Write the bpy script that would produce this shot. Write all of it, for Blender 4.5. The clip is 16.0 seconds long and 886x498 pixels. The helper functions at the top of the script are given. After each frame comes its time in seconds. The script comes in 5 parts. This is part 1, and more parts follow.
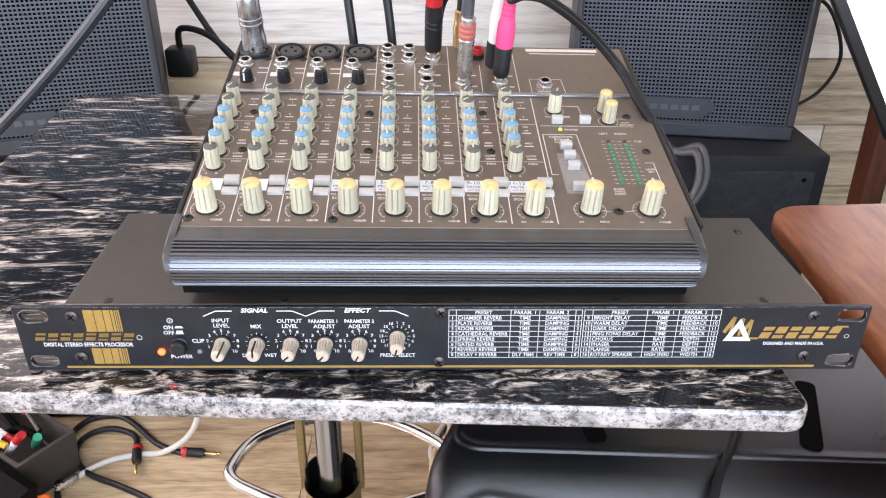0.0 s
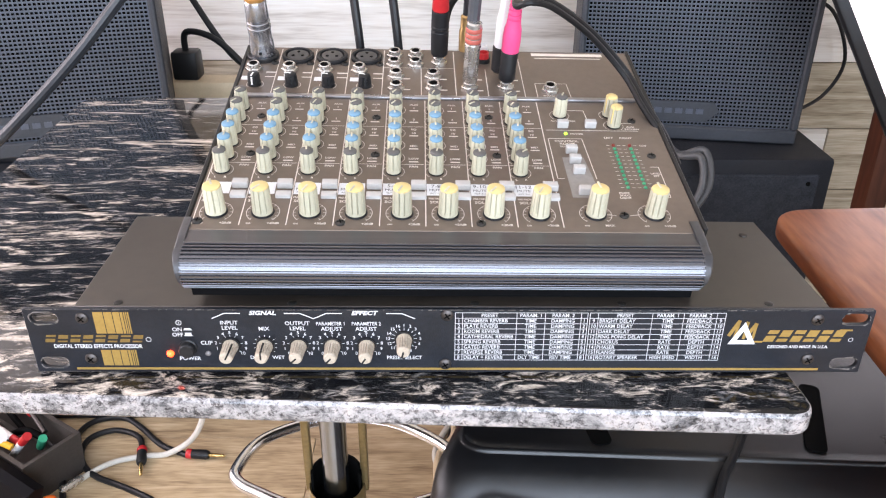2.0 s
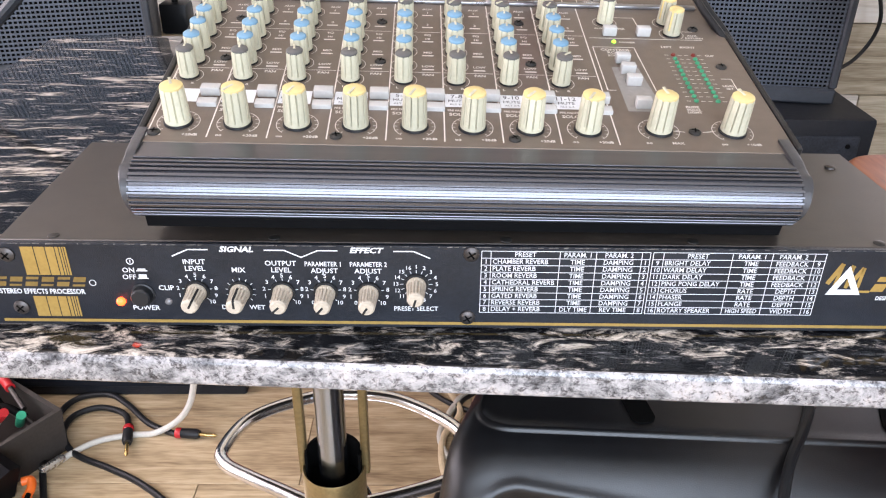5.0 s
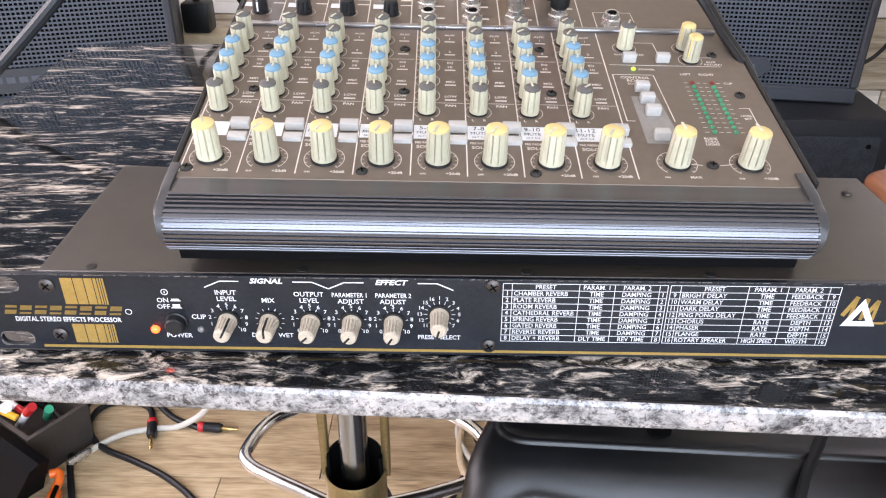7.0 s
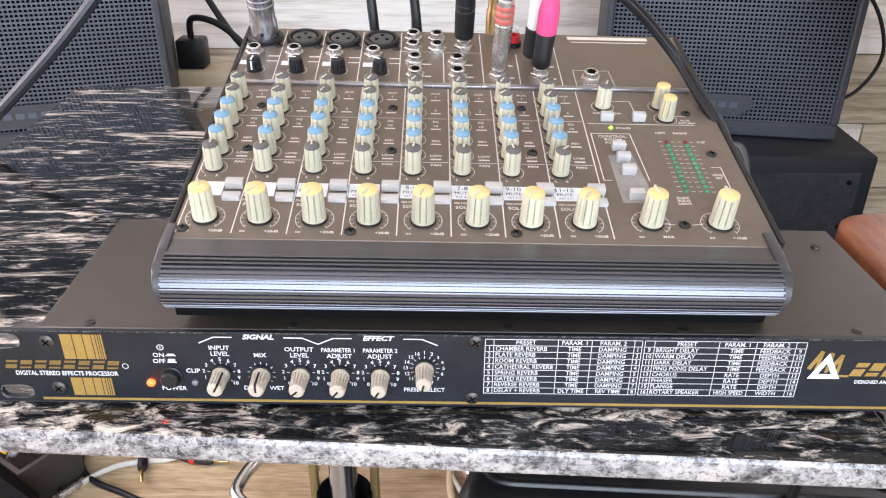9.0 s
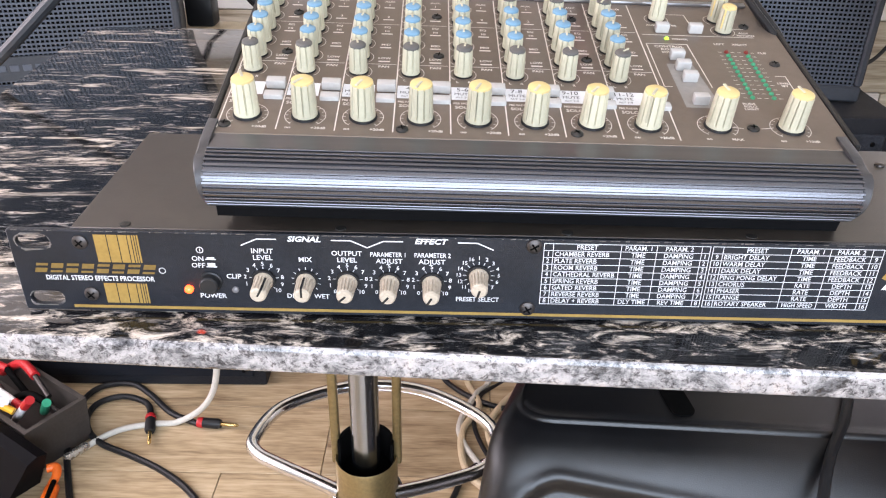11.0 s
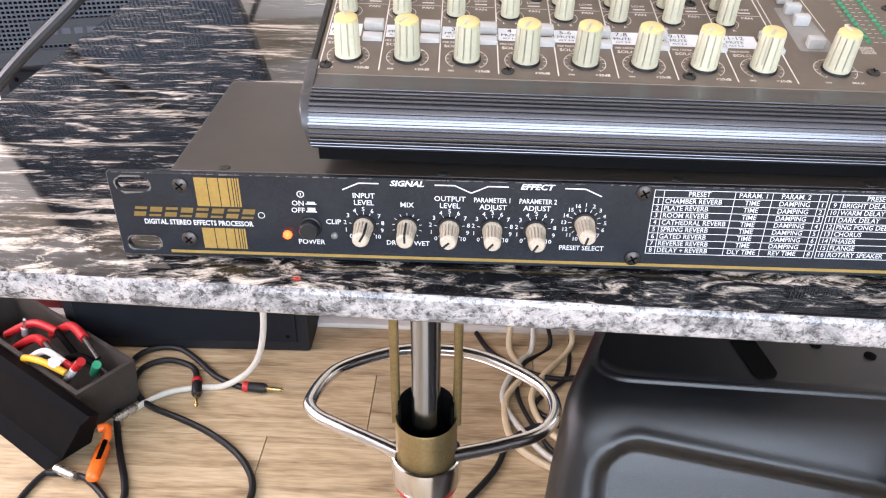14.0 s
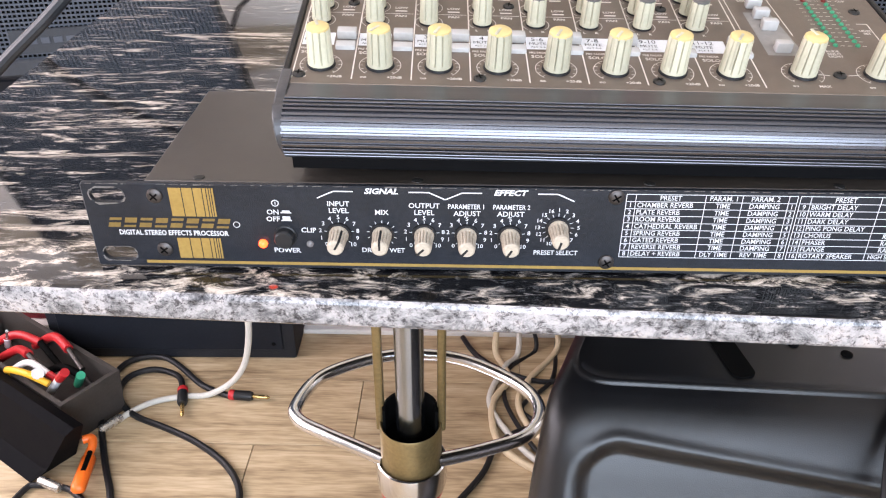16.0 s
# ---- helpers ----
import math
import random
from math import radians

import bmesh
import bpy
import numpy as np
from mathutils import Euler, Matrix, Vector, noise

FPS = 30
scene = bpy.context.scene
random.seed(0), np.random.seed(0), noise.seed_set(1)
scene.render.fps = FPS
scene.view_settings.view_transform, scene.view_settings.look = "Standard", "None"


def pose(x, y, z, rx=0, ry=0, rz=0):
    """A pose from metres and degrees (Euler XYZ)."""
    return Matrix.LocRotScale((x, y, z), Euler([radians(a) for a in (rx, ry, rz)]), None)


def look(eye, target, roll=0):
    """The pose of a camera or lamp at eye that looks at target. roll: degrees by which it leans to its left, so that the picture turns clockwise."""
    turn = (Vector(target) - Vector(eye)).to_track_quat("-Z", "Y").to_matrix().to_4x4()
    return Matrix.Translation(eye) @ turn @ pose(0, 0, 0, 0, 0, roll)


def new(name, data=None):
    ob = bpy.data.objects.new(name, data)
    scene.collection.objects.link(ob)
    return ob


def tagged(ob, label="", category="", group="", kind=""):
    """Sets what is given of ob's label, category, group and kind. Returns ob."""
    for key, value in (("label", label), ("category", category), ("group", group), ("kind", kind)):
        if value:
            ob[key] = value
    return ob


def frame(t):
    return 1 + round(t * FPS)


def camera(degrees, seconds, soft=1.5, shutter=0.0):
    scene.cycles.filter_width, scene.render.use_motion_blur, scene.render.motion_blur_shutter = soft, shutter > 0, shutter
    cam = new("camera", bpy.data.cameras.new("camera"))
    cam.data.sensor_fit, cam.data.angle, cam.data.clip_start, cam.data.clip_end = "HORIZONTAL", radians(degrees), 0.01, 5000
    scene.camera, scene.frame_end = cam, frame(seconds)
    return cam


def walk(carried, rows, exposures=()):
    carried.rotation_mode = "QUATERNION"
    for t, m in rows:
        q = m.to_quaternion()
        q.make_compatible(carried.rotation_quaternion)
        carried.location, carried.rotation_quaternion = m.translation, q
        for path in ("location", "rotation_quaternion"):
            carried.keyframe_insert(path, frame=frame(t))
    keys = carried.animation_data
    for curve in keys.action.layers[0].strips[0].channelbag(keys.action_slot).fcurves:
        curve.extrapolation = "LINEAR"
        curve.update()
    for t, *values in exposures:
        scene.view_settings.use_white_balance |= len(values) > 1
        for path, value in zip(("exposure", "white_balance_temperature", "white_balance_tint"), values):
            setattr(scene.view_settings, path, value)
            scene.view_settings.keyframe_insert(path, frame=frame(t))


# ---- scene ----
cam = camera(58.8, 16.0, 1.15)
PATH = [
    (0, (-0.004, -0.376, 1.031), (0.016, 1.391, 0.094), 0.3),
    (0.5, (-0.005, -0.376, 1.031), (0.012, 1.392, 0.096), 0.3),
    (1, (-0.007, -0.376, 1.03), (0.008, 1.393, 0.096), 0.3),
    (1.5, (-0.007, -0.378, 1.032), (0.004, 1.391, 0.1), 0.3),
    (2, (-0.006, -0.379, 1.033), (0.006, 1.391, 0.102), 0.3),
    (2.5, (-0.006, -0.378, 1.033), (0.01, 1.392, 0.1), 0.3),
    (3, (-0.006, -0.371, 1.024), (0.017, 1.396, 0.088), 0.3),
    (3.5, (0.002, -0.353, 1.007), (0.035, 1.412, 0.066), 0.5),
    (4, (0.008, -0.325, 0.984), (0.044, 1.436, 0.037), 0.6),
    (4.5, (0.0, -0.311, 0.967), (0.026, 1.446, 0.012), 0.7),
    (4.7, (-0.011, -0.309, 0.963), (0.008, 1.446, 0.004), 0.7),
    (6.8, (-0.022, -0.304, 0.98), (-0.056, 1.423, -0.027), 0.2),
    (7, (-0.018, -0.306, 0.987), (-0.052, 1.427, -0.012), 0.1),
    (7.5, (-0.015, -0.307, 1.0), (-0.048, 1.435, 0.017), -0.0),
    (8, (-0.014, -0.308, 1.009), (-0.049, 1.44, 0.038), -0.2),
    (8.2, (-0.014, -0.31, 1.008), (-0.048, 1.45, 0.057), -0.1),
    (10.3, (-0.015, -0.314, 1.014), (-0.008, 1.449, 0.068), 0.8),
    (10.5, (-0.018, -0.313, 1.005), (-0.014, 1.445, 0.051), 0.9),
    (11, (-0.041, -0.314, 0.965), (-0.049, 1.43, -0.014), 1.0),
    (11.5, (-0.056, -0.309, 0.947), (-0.076, 1.42, -0.058), 1.2),
    (12, (-0.068, -0.31, 0.939), (-0.105, 1.405, -0.089), 1.1),
    (12.5, (-0.076, -0.312, 0.94), (-0.125, 1.396, -0.1), 1.0),
    (13, (-0.076, -0.314, 0.941), (-0.134, 1.391, -0.102), 0.8),
    (13.5, (-0.077, -0.315, 0.944), (-0.142, 1.392, -0.096), 0.6),
    (14, (-0.077, -0.314, 0.949), (-0.146, 1.396, -0.086), 0.5),
    (14.5, (-0.078, -0.316, 0.949), (-0.145, 1.397, -0.081), 0.4),
    (15, (-0.079, -0.316, 0.95), (-0.138, 1.399, -0.076), 0.3),
    (15.5, (-0.069, -0.315, 0.949), (-0.115, 1.401, -0.076), 0.3),
    (16, (-0.071, -0.315, 0.951), (-0.11, 1.402, -0.075), 0.2),
]
walk(cam, [(t, look(eye, target, roll)) for t, eye, target, roll in PATH])

# ---- world, daylight, exposure ----
scene.view_settings.exposure = 0.52
world = bpy.data.worlds.new("daylight")
scene.world = world
world.use_nodes = True
wn = world.node_tree.nodes
sky = wn.new("ShaderNodeTexSky")
sky.sky_type, sky.sun_disc = "NISHITA", False
sky.sun_elevation, sky.sun_rotation = radians(66), radians(160)
wn["Background"].inputs["Strength"].default_value = 0.12
world.node_tree.links.new(sky.outputs["Color"], wn["Background"].inputs["Color"])
sun = new("sun", bpy.data.lights.new("sun", "SUN"))
sun.data.energy, sun.data.angle, sun.data.color = 2.5, radians(0.5), (1, 0.95, 0.88)
sun.matrix_world = look((0.8, -2.1, 5.0), (0, 0, 0))


def window_light(name, eye, target, w, h, watts, colour):
    lamp = new(name, bpy.data.lights.new(name, "AREA"))
    lamp.data.shape, lamp.data.size, lamp.data.size_y = "RECTANGLE", w, h
    lamp.data.energy, lamp.data.color = watts, colour
    lamp.matrix_world = look(eye, target)
    return lamp


window_light("window_light_south", (0.3, -2.42, 1.5), (0.3, 0, 1.5), 2.6, 1.8, 101, (0.735, 0.835, 1.0))
window_light("window_light_west", (-2.52, 0.15, 1.55), (0, 0.15, 1.55), 2.2, 1.5, 70, (1.0, 0.885, 0.95))

# ---- materials ----
MATS = {}


def mat(name, base, rough=0.5, metal=0.0, vary=0.15, scale=40.0, bump=0.0, bscale=200.0, stretch=(1, 1, 1), coat=0.0, rand=0.0, spec=0.5, emit=0.0, trans=0.0):
    """Procedural paint, plastic, metal or cloth: two sizes of mottling, a rough grain and fine relief."""
    if name in MATS:
        return MATS[name]
    m = bpy.data.materials.new(name)
    m.use_nodes = True
    nt = m.node_tree
    n, l = nt.nodes, nt.links
    b = n["Principled BSDF"]
    tc, mp = n.new("ShaderNodeTexCoord"), n.new("ShaderNodeMapping")
    mp.inputs["Scale"].default_value = stretch
    l.new(tc.outputs["Object"], mp.inputs["Vector"])
    big, fine = n.new("ShaderNodeTexNoise"), n.new("ShaderNodeTexNoise")
    big.inputs["Scale"].default_value, big.inputs["Detail"].default_value = scale, 5
    fine.inputs["Scale"].default_value, fine.inputs["Detail"].default_value = scale * 7, 3
    for t in (big, fine):
        l.new(mp.outputs["Vector"], t.inputs["Vector"])
    add = n.new("ShaderNodeMath")
    add.operation = "ADD"
    l.new(big.outputs["Fac"], add.inputs[0])
    l.new(fine.outputs["Fac"], add.inputs[1])
    span = n.new("ShaderNodeMapRange")
    span.inputs["From Min"].default_value, span.inputs["From Max"].default_value = 0.65, 1.35
    span.inputs["To Min"].default_value, span.inputs["To Max"].default_value = 1 - vary, 1 + vary
    l.new(add.outputs[0], span.inputs["Value"])
    hsv = n.new("ShaderNodeHueSaturation")
    hsv.inputs["Color"].default_value = (*base, 1)
    val = span.outputs["Result"]
    if rand:
        info, rr, mul = n.new("ShaderNodeObjectInfo"), n.new("ShaderNodeMapRange"), n.new("ShaderNodeMath")
        rr.inputs["To Min"].default_value, rr.inputs["To Max"].default_value = 1 - rand, 1 + rand
        l.new(info.outputs["Random"], rr.inputs["Value"])
        mul.operation = "MULTIPLY"
        l.new(val, mul.inputs[0])
        l.new(rr.outputs["Result"], mul.inputs[1])
        val = mul.outputs[0]
    l.new(val, hsv.inputs["Value"])
    l.new(hsv.outputs["Color"], b.inputs["Base Color"])
    rg = n.new("ShaderNodeMapRange")
    rg.inputs["To Min"].default_value, rg.inputs["To Max"].default_value = max(rough - 0.08, 0.02), min(rough + 0.1, 1)
    l.new(big.outputs["Fac"], rg.inputs["Value"])
    l.new(rg.outputs["Result"], b.inputs["Roughness"])
    b.inputs["Metallic"].default_value = metal
    b.inputs["Coat Weight"].default_value = coat
    b.inputs["Coat Roughness"].default_value = 0.05
    b.inputs["Specular IOR Level"].default_value = spec
    b.inputs["Transmission Weight"].default_value = trans
    if emit:
        b.inputs["Emission Color"].default_value = (*base, 1)
        b.inputs["Emission Strength"].default_value = emit
    if bump:
        bt, bn = n.new("ShaderNodeTexNoise"), n.new("ShaderNodeBump")
        bt.inputs["Scale"].default_value, bt.inputs["Detail"].default_value = bscale, 4
        l.new(mp.outputs["Vector"], bt.inputs["Vector"])
        bn.inputs["Strength"].default_value, bn.inputs["Distance"].default_value = bump, 0.002
        l.new(bt.outputs["Fac"], bn.inputs["Height"])
        l.new(bn.outputs["Normal"], b.inputs["Normal"])
    MATS[name] = m
    return m


def ramp(nt, stops):
    r = nt.nodes.new("ShaderNodeValToRGB")
    e = r.color_ramp.elements
    e[0].position, e[0].color = stops[0][0], (*stops[0][1], 1)
    e[1].position, e[1].color = stops[-1][0], (*stops[-1][1], 1)
    for p, c in stops[1:-1]:
        x = e.new(p)
        x.color = (*c, 1)
    return r


def granite(name, edge):
    """Polished black granite with cream veins that wander along its length; sawn edges lie across the veins and show more white."""
    m = bpy.data.materials.new(name)
    m.use_nodes = True
    nt = m.node_tree
    n, l = nt.nodes, nt.links
    b = n["Principled BSDF"]
    tc = n.new("ShaderNodeTexCoord")
    # slow drift that bends the veins
    drift, bend = n.new("ShaderNodeTexNoise"), n.new("ShaderNodeVectorMath")
    drift.inputs["Scale"].default_value, drift.inputs["Detail"].default_value = 5.0, 3
    l.new(tc.outputs["Object"], drift.inputs["Vector"])
    bend.operation = "MULTIPLY_ADD"
    bend.inputs[1].default_value = (0.02, 0.025, 0.01)
    l.new(drift.outputs["Color"], bend.inputs[0])
    l.new(tc.outputs["Object"], bend.inputs[2])

    def field(scale, sx, sy, sz, detail, rough, dist, turn=-5):
        mp, t = n.new("ShaderNodeMapping"), n.new("ShaderNodeTexNoise")
        mp.inputs["Scale"].default_value = (sx, sy, sz)
        mp.inputs["Rotation"].default_value = (0, 0, radians(turn))
        l.new(bend.outputs["Vector"], mp.inputs["Vector"])
        l.new(mp.outputs["Vector"], t.inputs["Vector"])
        t.inputs["Scale"].default_value, t.inputs["Detail"].default_value = scale, detail
        t.inputs["Roughness"].default_value, t.inputs["Distortion"].default_value = rough, dist
        return t.outputs["Fac"]

    def blend(a, f, amount, lift=0.0):
        """a + lift + amount * (f - 0.5)"""
        x = n.new("ShaderNodeMath")
        x.operation = "MULTIPLY_ADD"
        l.new(f, x.inputs[0])
        x.inputs[1].default_value = amount
        y = n.new("ShaderNodeMath")
        y.operation = "SUBTRACT"
        l.new(a, y.inputs[0])
        y.inputs[1].default_value = amount / 2 - lift
        l.new(y.outputs[0], x.inputs[2])
        return x.outputs[0]

    if edge:
        base = blend(field(52, 1, 1, 1.1, 10, 0.78, 0.35), field(7, 1, 1, 1, 3, 0.5, 0), 0.55)
        r1 = ramp(nt, [(0.34, (0.045, 0.044, 0.048)), (0.42, (0.13, 0.126, 0.13)), (0.48, (0.27, 0.258, 0.255)), (0.54, (0.40, 0.375, 0.37)), (0.63, (0.50, 0.44, 0.41)), (0.74, (0.46, 0.47, 0.50))])
        grains = field(300, 0.8, 1, 1, 5, 0.8, 0.4)
        r2 = ramp(nt, [(0.39, (0.14, 0.13, 0.14)), (0.45, (0.6, 0.59, 0.6)), (0.50, (1, 1, 1))])
    else:
        long, dash = field(66, 0.11, 1, 1, 7, 0.70, 0.4), field(105, 0.22, 1, 1, 7, 0.70, 0.6)
        both = n.new("ShaderNodeMath")
        both.operation = "MAXIMUM"
        l.new(long, both.inputs[0])
        l.new(dash, both.inputs[1])
        # towards the front edge the veins break into slanting blotches
        xyz, near, way = n.new("ShaderNodeSeparateXYZ"), n.new("ShaderNodeMapRange"), n.new("ShaderNodeMix")
        l.new(bend.outputs["Vector"], xyz.inputs["Vector"])
        l.new(xyz.outputs["Y"], near.inputs["Value"])
        near.inputs["From Min"].default_value, near.inputs["From Max"].default_value = -0.235, -0.205
        l.new(near.outputs["Result"], way.inputs["Factor"])
        l.new(blend(field(100, 0.42, 1.1, 1, 9, 0.74, 0.5, -30), field(16, 1, 1, 1, 3, 0.5, 0), 0.16, 0.036), way.inputs["A"])
        l.new(both.outputs[0], way.inputs["B"])
        base = blend(way.outputs["Result"], field(8, 0.5, 1, 1, 3, 0.5, 0), 0.14)
        r1 = ramp(nt, [(0.46, (0.005, 0.005, 0.006)), (0.545, (0.012, 0.012, 0.013)), (0.573, (0.10, 0.09, 0.083)), (0.605, (0.34, 0.295, 0.25)), (0.66, (0.64, 0.56, 0.48)), (0.75, (0.74, 0.68, 0.62))])
        grains = field(300, 0.5, 1, 1, 5, 0.78, 0.4)
        r2 = ramp(nt, [(0.35, (0.16, 0.16, 0.17)), (0.43, (0.7, 0.7, 0.7)), (0.48, (1, 1, 1))])
    l.new(base, r1.inputs["Fac"])
    l.new(grains, r2.inputs["Fac"])
    mix1 = n.new("ShaderNodeMix")
    mix1.data_type, mix1.blend_type = "RGBA", "MULTIPLY"
    mix1.inputs["Factor"].default_value = 0.9
    l.new(r1.outputs["Color"], mix1.inputs["A"])
    l.new(r2.outputs["Color"], mix1.inputs["B"])
    out = mix1.outputs["Result"]
    if not edge:
        flecks = ramp(nt, [(0.52, (0.0, 0.0, 0.0)), (0.58, (0.05, 0.05, 0.052)), (0.66, (0.30, 0.27, 0.25))])
        l.new(field(170, 0.28, 1, 1, 6, 0.74, 0.3), flecks.inputs["Fac"])
        mix2 = n.new("ShaderNodeMix")
        mix2.data_type, mix2.blend_type = "RGBA", "LIGHTEN"
        mix2.inputs["Factor"].default_value = 1.0
        l.new(out, mix2.inputs["A"])
        l.new(flecks.outputs["Color"], mix2.inputs["B"])
        out = mix2.outputs["Result"]
    l.new(out, b.inputs["Base Color"])
    b.inputs["Roughness"].default_value = 0.2 if edge else 0.06
    b.inputs["Coat Weight"].default_value, b.inputs["Coat Roughness"].default_value = (0.2, 0.1) if edge else (0.0, 0.03)
    return m


def timber(name, tones, along=0, grain=1.0, rough=0.4, coat=0.0, rand=0.25, squeeze=14.0, bump=0.15, spec=0.5):
    """Sawn or printed wood with long grain along one axis, a tone of its own for each board."""
    m = bpy.data.materials.new(name)
    m.use_nodes = True
    nt = m.node_tree
    n, l = nt.nodes, nt.links
    b = n["Principled BSDF"]
    tc, mp, info = n.new("ShaderNodeTexCoord"), n.new("ShaderNodeMapping"), n.new("ShaderNodeObjectInfo")
    sc = [squeeze] * 3
    sc[along] = 1.0
    mp.inputs["Scale"].default_value = sc
    off = n.new("ShaderNodeVectorMath")
    off.operation = "MULTIPLY_ADD"
    comb = n.new("ShaderNodeCombineXYZ")
    for s in ("X", "Y", "Z"):
        l.new(info.outputs["Random"], comb.inputs[s])
    l.new(comb.outputs["Vector"], off.inputs[0])
    off.inputs[1].default_value = (37, 53, 71)
    l.new(tc.outputs["Object"], off.inputs[2])
    l.new(off.outputs["Vector"], mp.inputs["Vector"])
    a, f = n.new("ShaderNodeTexNoise"), n.new("ShaderNodeTexNoise")
    a.inputs["Scale"].default_value, a.inputs["Detail"].default_value, a.inputs["Distortion"].default_value = 1.6 * grain, 7, 0.6
    f.inputs["Scale"].default_value, f.inputs["Detail"].default_value = 9 * grain, 5
    for t in (a, f):
        l.new(mp.outputs["Vector"], t.inputs["Vector"])
    mx = n.new("ShaderNodeMix")
    mx.inputs["Factor"].default_value = 0.35
    l.new(a.outputs["Fac"], mx.inputs["A"])
    l.new(f.outputs["Fac"], mx.inputs["B"])
    r = ramp(nt, [(0.32, tones[0]), (0.5, tones[1]), (0.68, tones[2])])
    l.new(mx.outputs["Result"], r.inputs["Fac"])
    hsv, rr = n.new("ShaderNodeHueSaturation"), n.new("ShaderNodeMapRange")
    rr.inputs["To Min"].default_value, rr.inputs["To Max"].default_value = 1 - rand, 1 + rand
    l.new(info.outputs["Random"], rr.inputs["Value"])
    l.new(rr.outputs["Result"], hsv.inputs["Value"])
    l.new(r.outputs["Color"], hsv.inputs["Color"])
    l.new(hsv.outputs["Color"], b.inputs["Base Color"])
    b.inputs["Roughness"].default_value = rough
    b.inputs["Coat Weight"].default_value = coat
    b.inputs["Coat Roughness"].default_value = 0.12
    b.inputs["Specular IOR Level"].default_value = spec
    bn = n.new("ShaderNodeBump")
    bn.inputs["Strength"].default_value, bn.inputs["Distance"].default_value = bump, 0.001
    l.new(f.outputs["Fac"], bn.inputs["Height"])
    l.new(bn.outputs["Normal"], b.inputs["Normal"])
    return m


GRANITE, GRANITE_EDGE = granite("polished_granite", False), granite("granite_edge", True)
FLOORWOOD = timber("laminate_floor", [(0.19, 0.125, 0.07), (0.43, 0.32, 0.19), (0.60, 0.475, 0.315)], 0, 3.2, 0.42, 0.08, 0.14, 9.0)
WALLWOOD = timber("whitewashed_boards", [(0.50, 0.44, 0.38), (0.78, 0.73, 0.67), (0.88, 0.85, 0.81)], 0, 1.8, 0.5, 0.0, 0.12)
BROWNSHADE = timber("grey_brown_boards", [(0.22, 0.165, 0.105), (0.48, 0.405, 0.295), (0.70, 0.62, 0.49)], 0, 2.6, 0.55, 0.0, 0.12)
REDWOOD = timber("varnished_red_wood", [(0.07, 0.020, 0.010), (0.21, 0.066, 0.027), (0.36, 0.135, 0.058)], 1, 3.0, 0.36, 0.0, 0.05, 6.0, 0.08, 0.35)
BLACKPAINT = mat("black_paint", (0.014, 0.0135, 0.0135), 0.42, 0.0, 0.2, 30, 0.10, 900, spec=0.3)
RACKTOP = mat("dark_steel_lid", (0.036, 0.029, 0.0235), 0.36, 0.0, 0.2, 18, 0.05, 1200, spec=0.75)
PANEL = mat("rack_face_paint", (0.0115, 0.0132, 0.018), 0.36, 0.1, 0.3, 60, 0.20, 1500, spec=0.36)
BARE = mat("bare_chipped_metal", (0.20, 0.185, 0.175), 0.5, 0.7, 0.5, 300)
DULLGOLD = mat("dull_gold_ink", (0.20, 0.13, 0.035), 0.45, 0.3, 0.2, 80)
GOLD = mat("gold_ink", (0.35, 0.225, 0.06), 0.45, 0.35, 0.14, 80)
WHITEINK = mat("white_ink", (0.66, 0.66, 0.67), 0.5, 0.0, 0.06, 120)
CREAM = mat("cream_knob_plastic", (0.47, 0.44, 0.325), 0.42, 0.0, 0.08, 60, 0.03, 900, rand=0.14)
IVORY = mat("ivory_knob_plastic", (0.47, 0.40, 0.315), 0.45, 0.0, 0.22, 90, 0.04, 900)
YELLOW = mat("yellow_knob_cap", (0.60, 0.465, 0.20), 0.45, 0.0, 0.07, 60)
BLUE = mat("blue_knob_cap", (0.14, 0.26, 0.36), 0.45, 0.0, 0.08, 60)
GREYCAP = mat("grey_knob_cap", (0.09, 0.085, 0.08), 0.45, 0.0, 0.1, 60)
BLACKKNOB = mat("black_knob_plastic", (0.012, 0.012, 0.013), 0.42, 0.0, 0.15, 80, spec=0.35)
PANELBROWN = mat("console_panel_paint", (0.155, 0.122, 0.097), 0.40, 0.35, 0.10, 25, 0.06, 1800)
CHEEK = mat("console_cheek_plastic", (0.05, 0.049, 0.052), 0.36, 0.2, 0.12, 40, 0.08, 1200)
ALU = mat("anodised_extrusion", (0.145, 0.145, 0.158), 0.27, 0.92, 0.10, 8, 0.02, 500, stretch=(0.05, 6, 6))
ALUTRIM = mat("aluminium_trim", (0.36, 0.36, 0.38), 0.28, 0.9, 0.1, 30)
NICKEL = mat("nickel", (0.62, 0.60, 0.565), 0.26, 0.9, 0.12, 120)
SCREWMETAL = mat("black_screw", (0.05, 0.048, 0.046), 0.35, 0.7, 0.25, 200)
PANSCREW = mat("dull_screw", (0.075, 0.066, 0.062), 0.42, 0.8, 0.25, 300)
HOLE = mat("dark_hole", (0.003, 0.003, 0.003), 0.7, spec=0.05)
BUTTON = mat("white_push_button", (0.44, 0.425, 0.405), 0.2, 0.0, 0.06, 80)
INK = mat("pale_ink", (0.68, 0.61, 0.54), 0.5, 0.0, 0.05, 120)
CHROME = mat("chrome", (0.74, 0.74, 0.75), 0.17, 1.0, 0.05, 30)
BRASS = mat("worn_brass", (0.26, 0.19, 0.085), 0.4, 0.7, 0.2, 40, 0.05, 400)
CABLE = mat("black_cable_rubber", (0.010, 0.010, 0.011), 0.45, 0.0, 0.15, 60, spec=0.35)
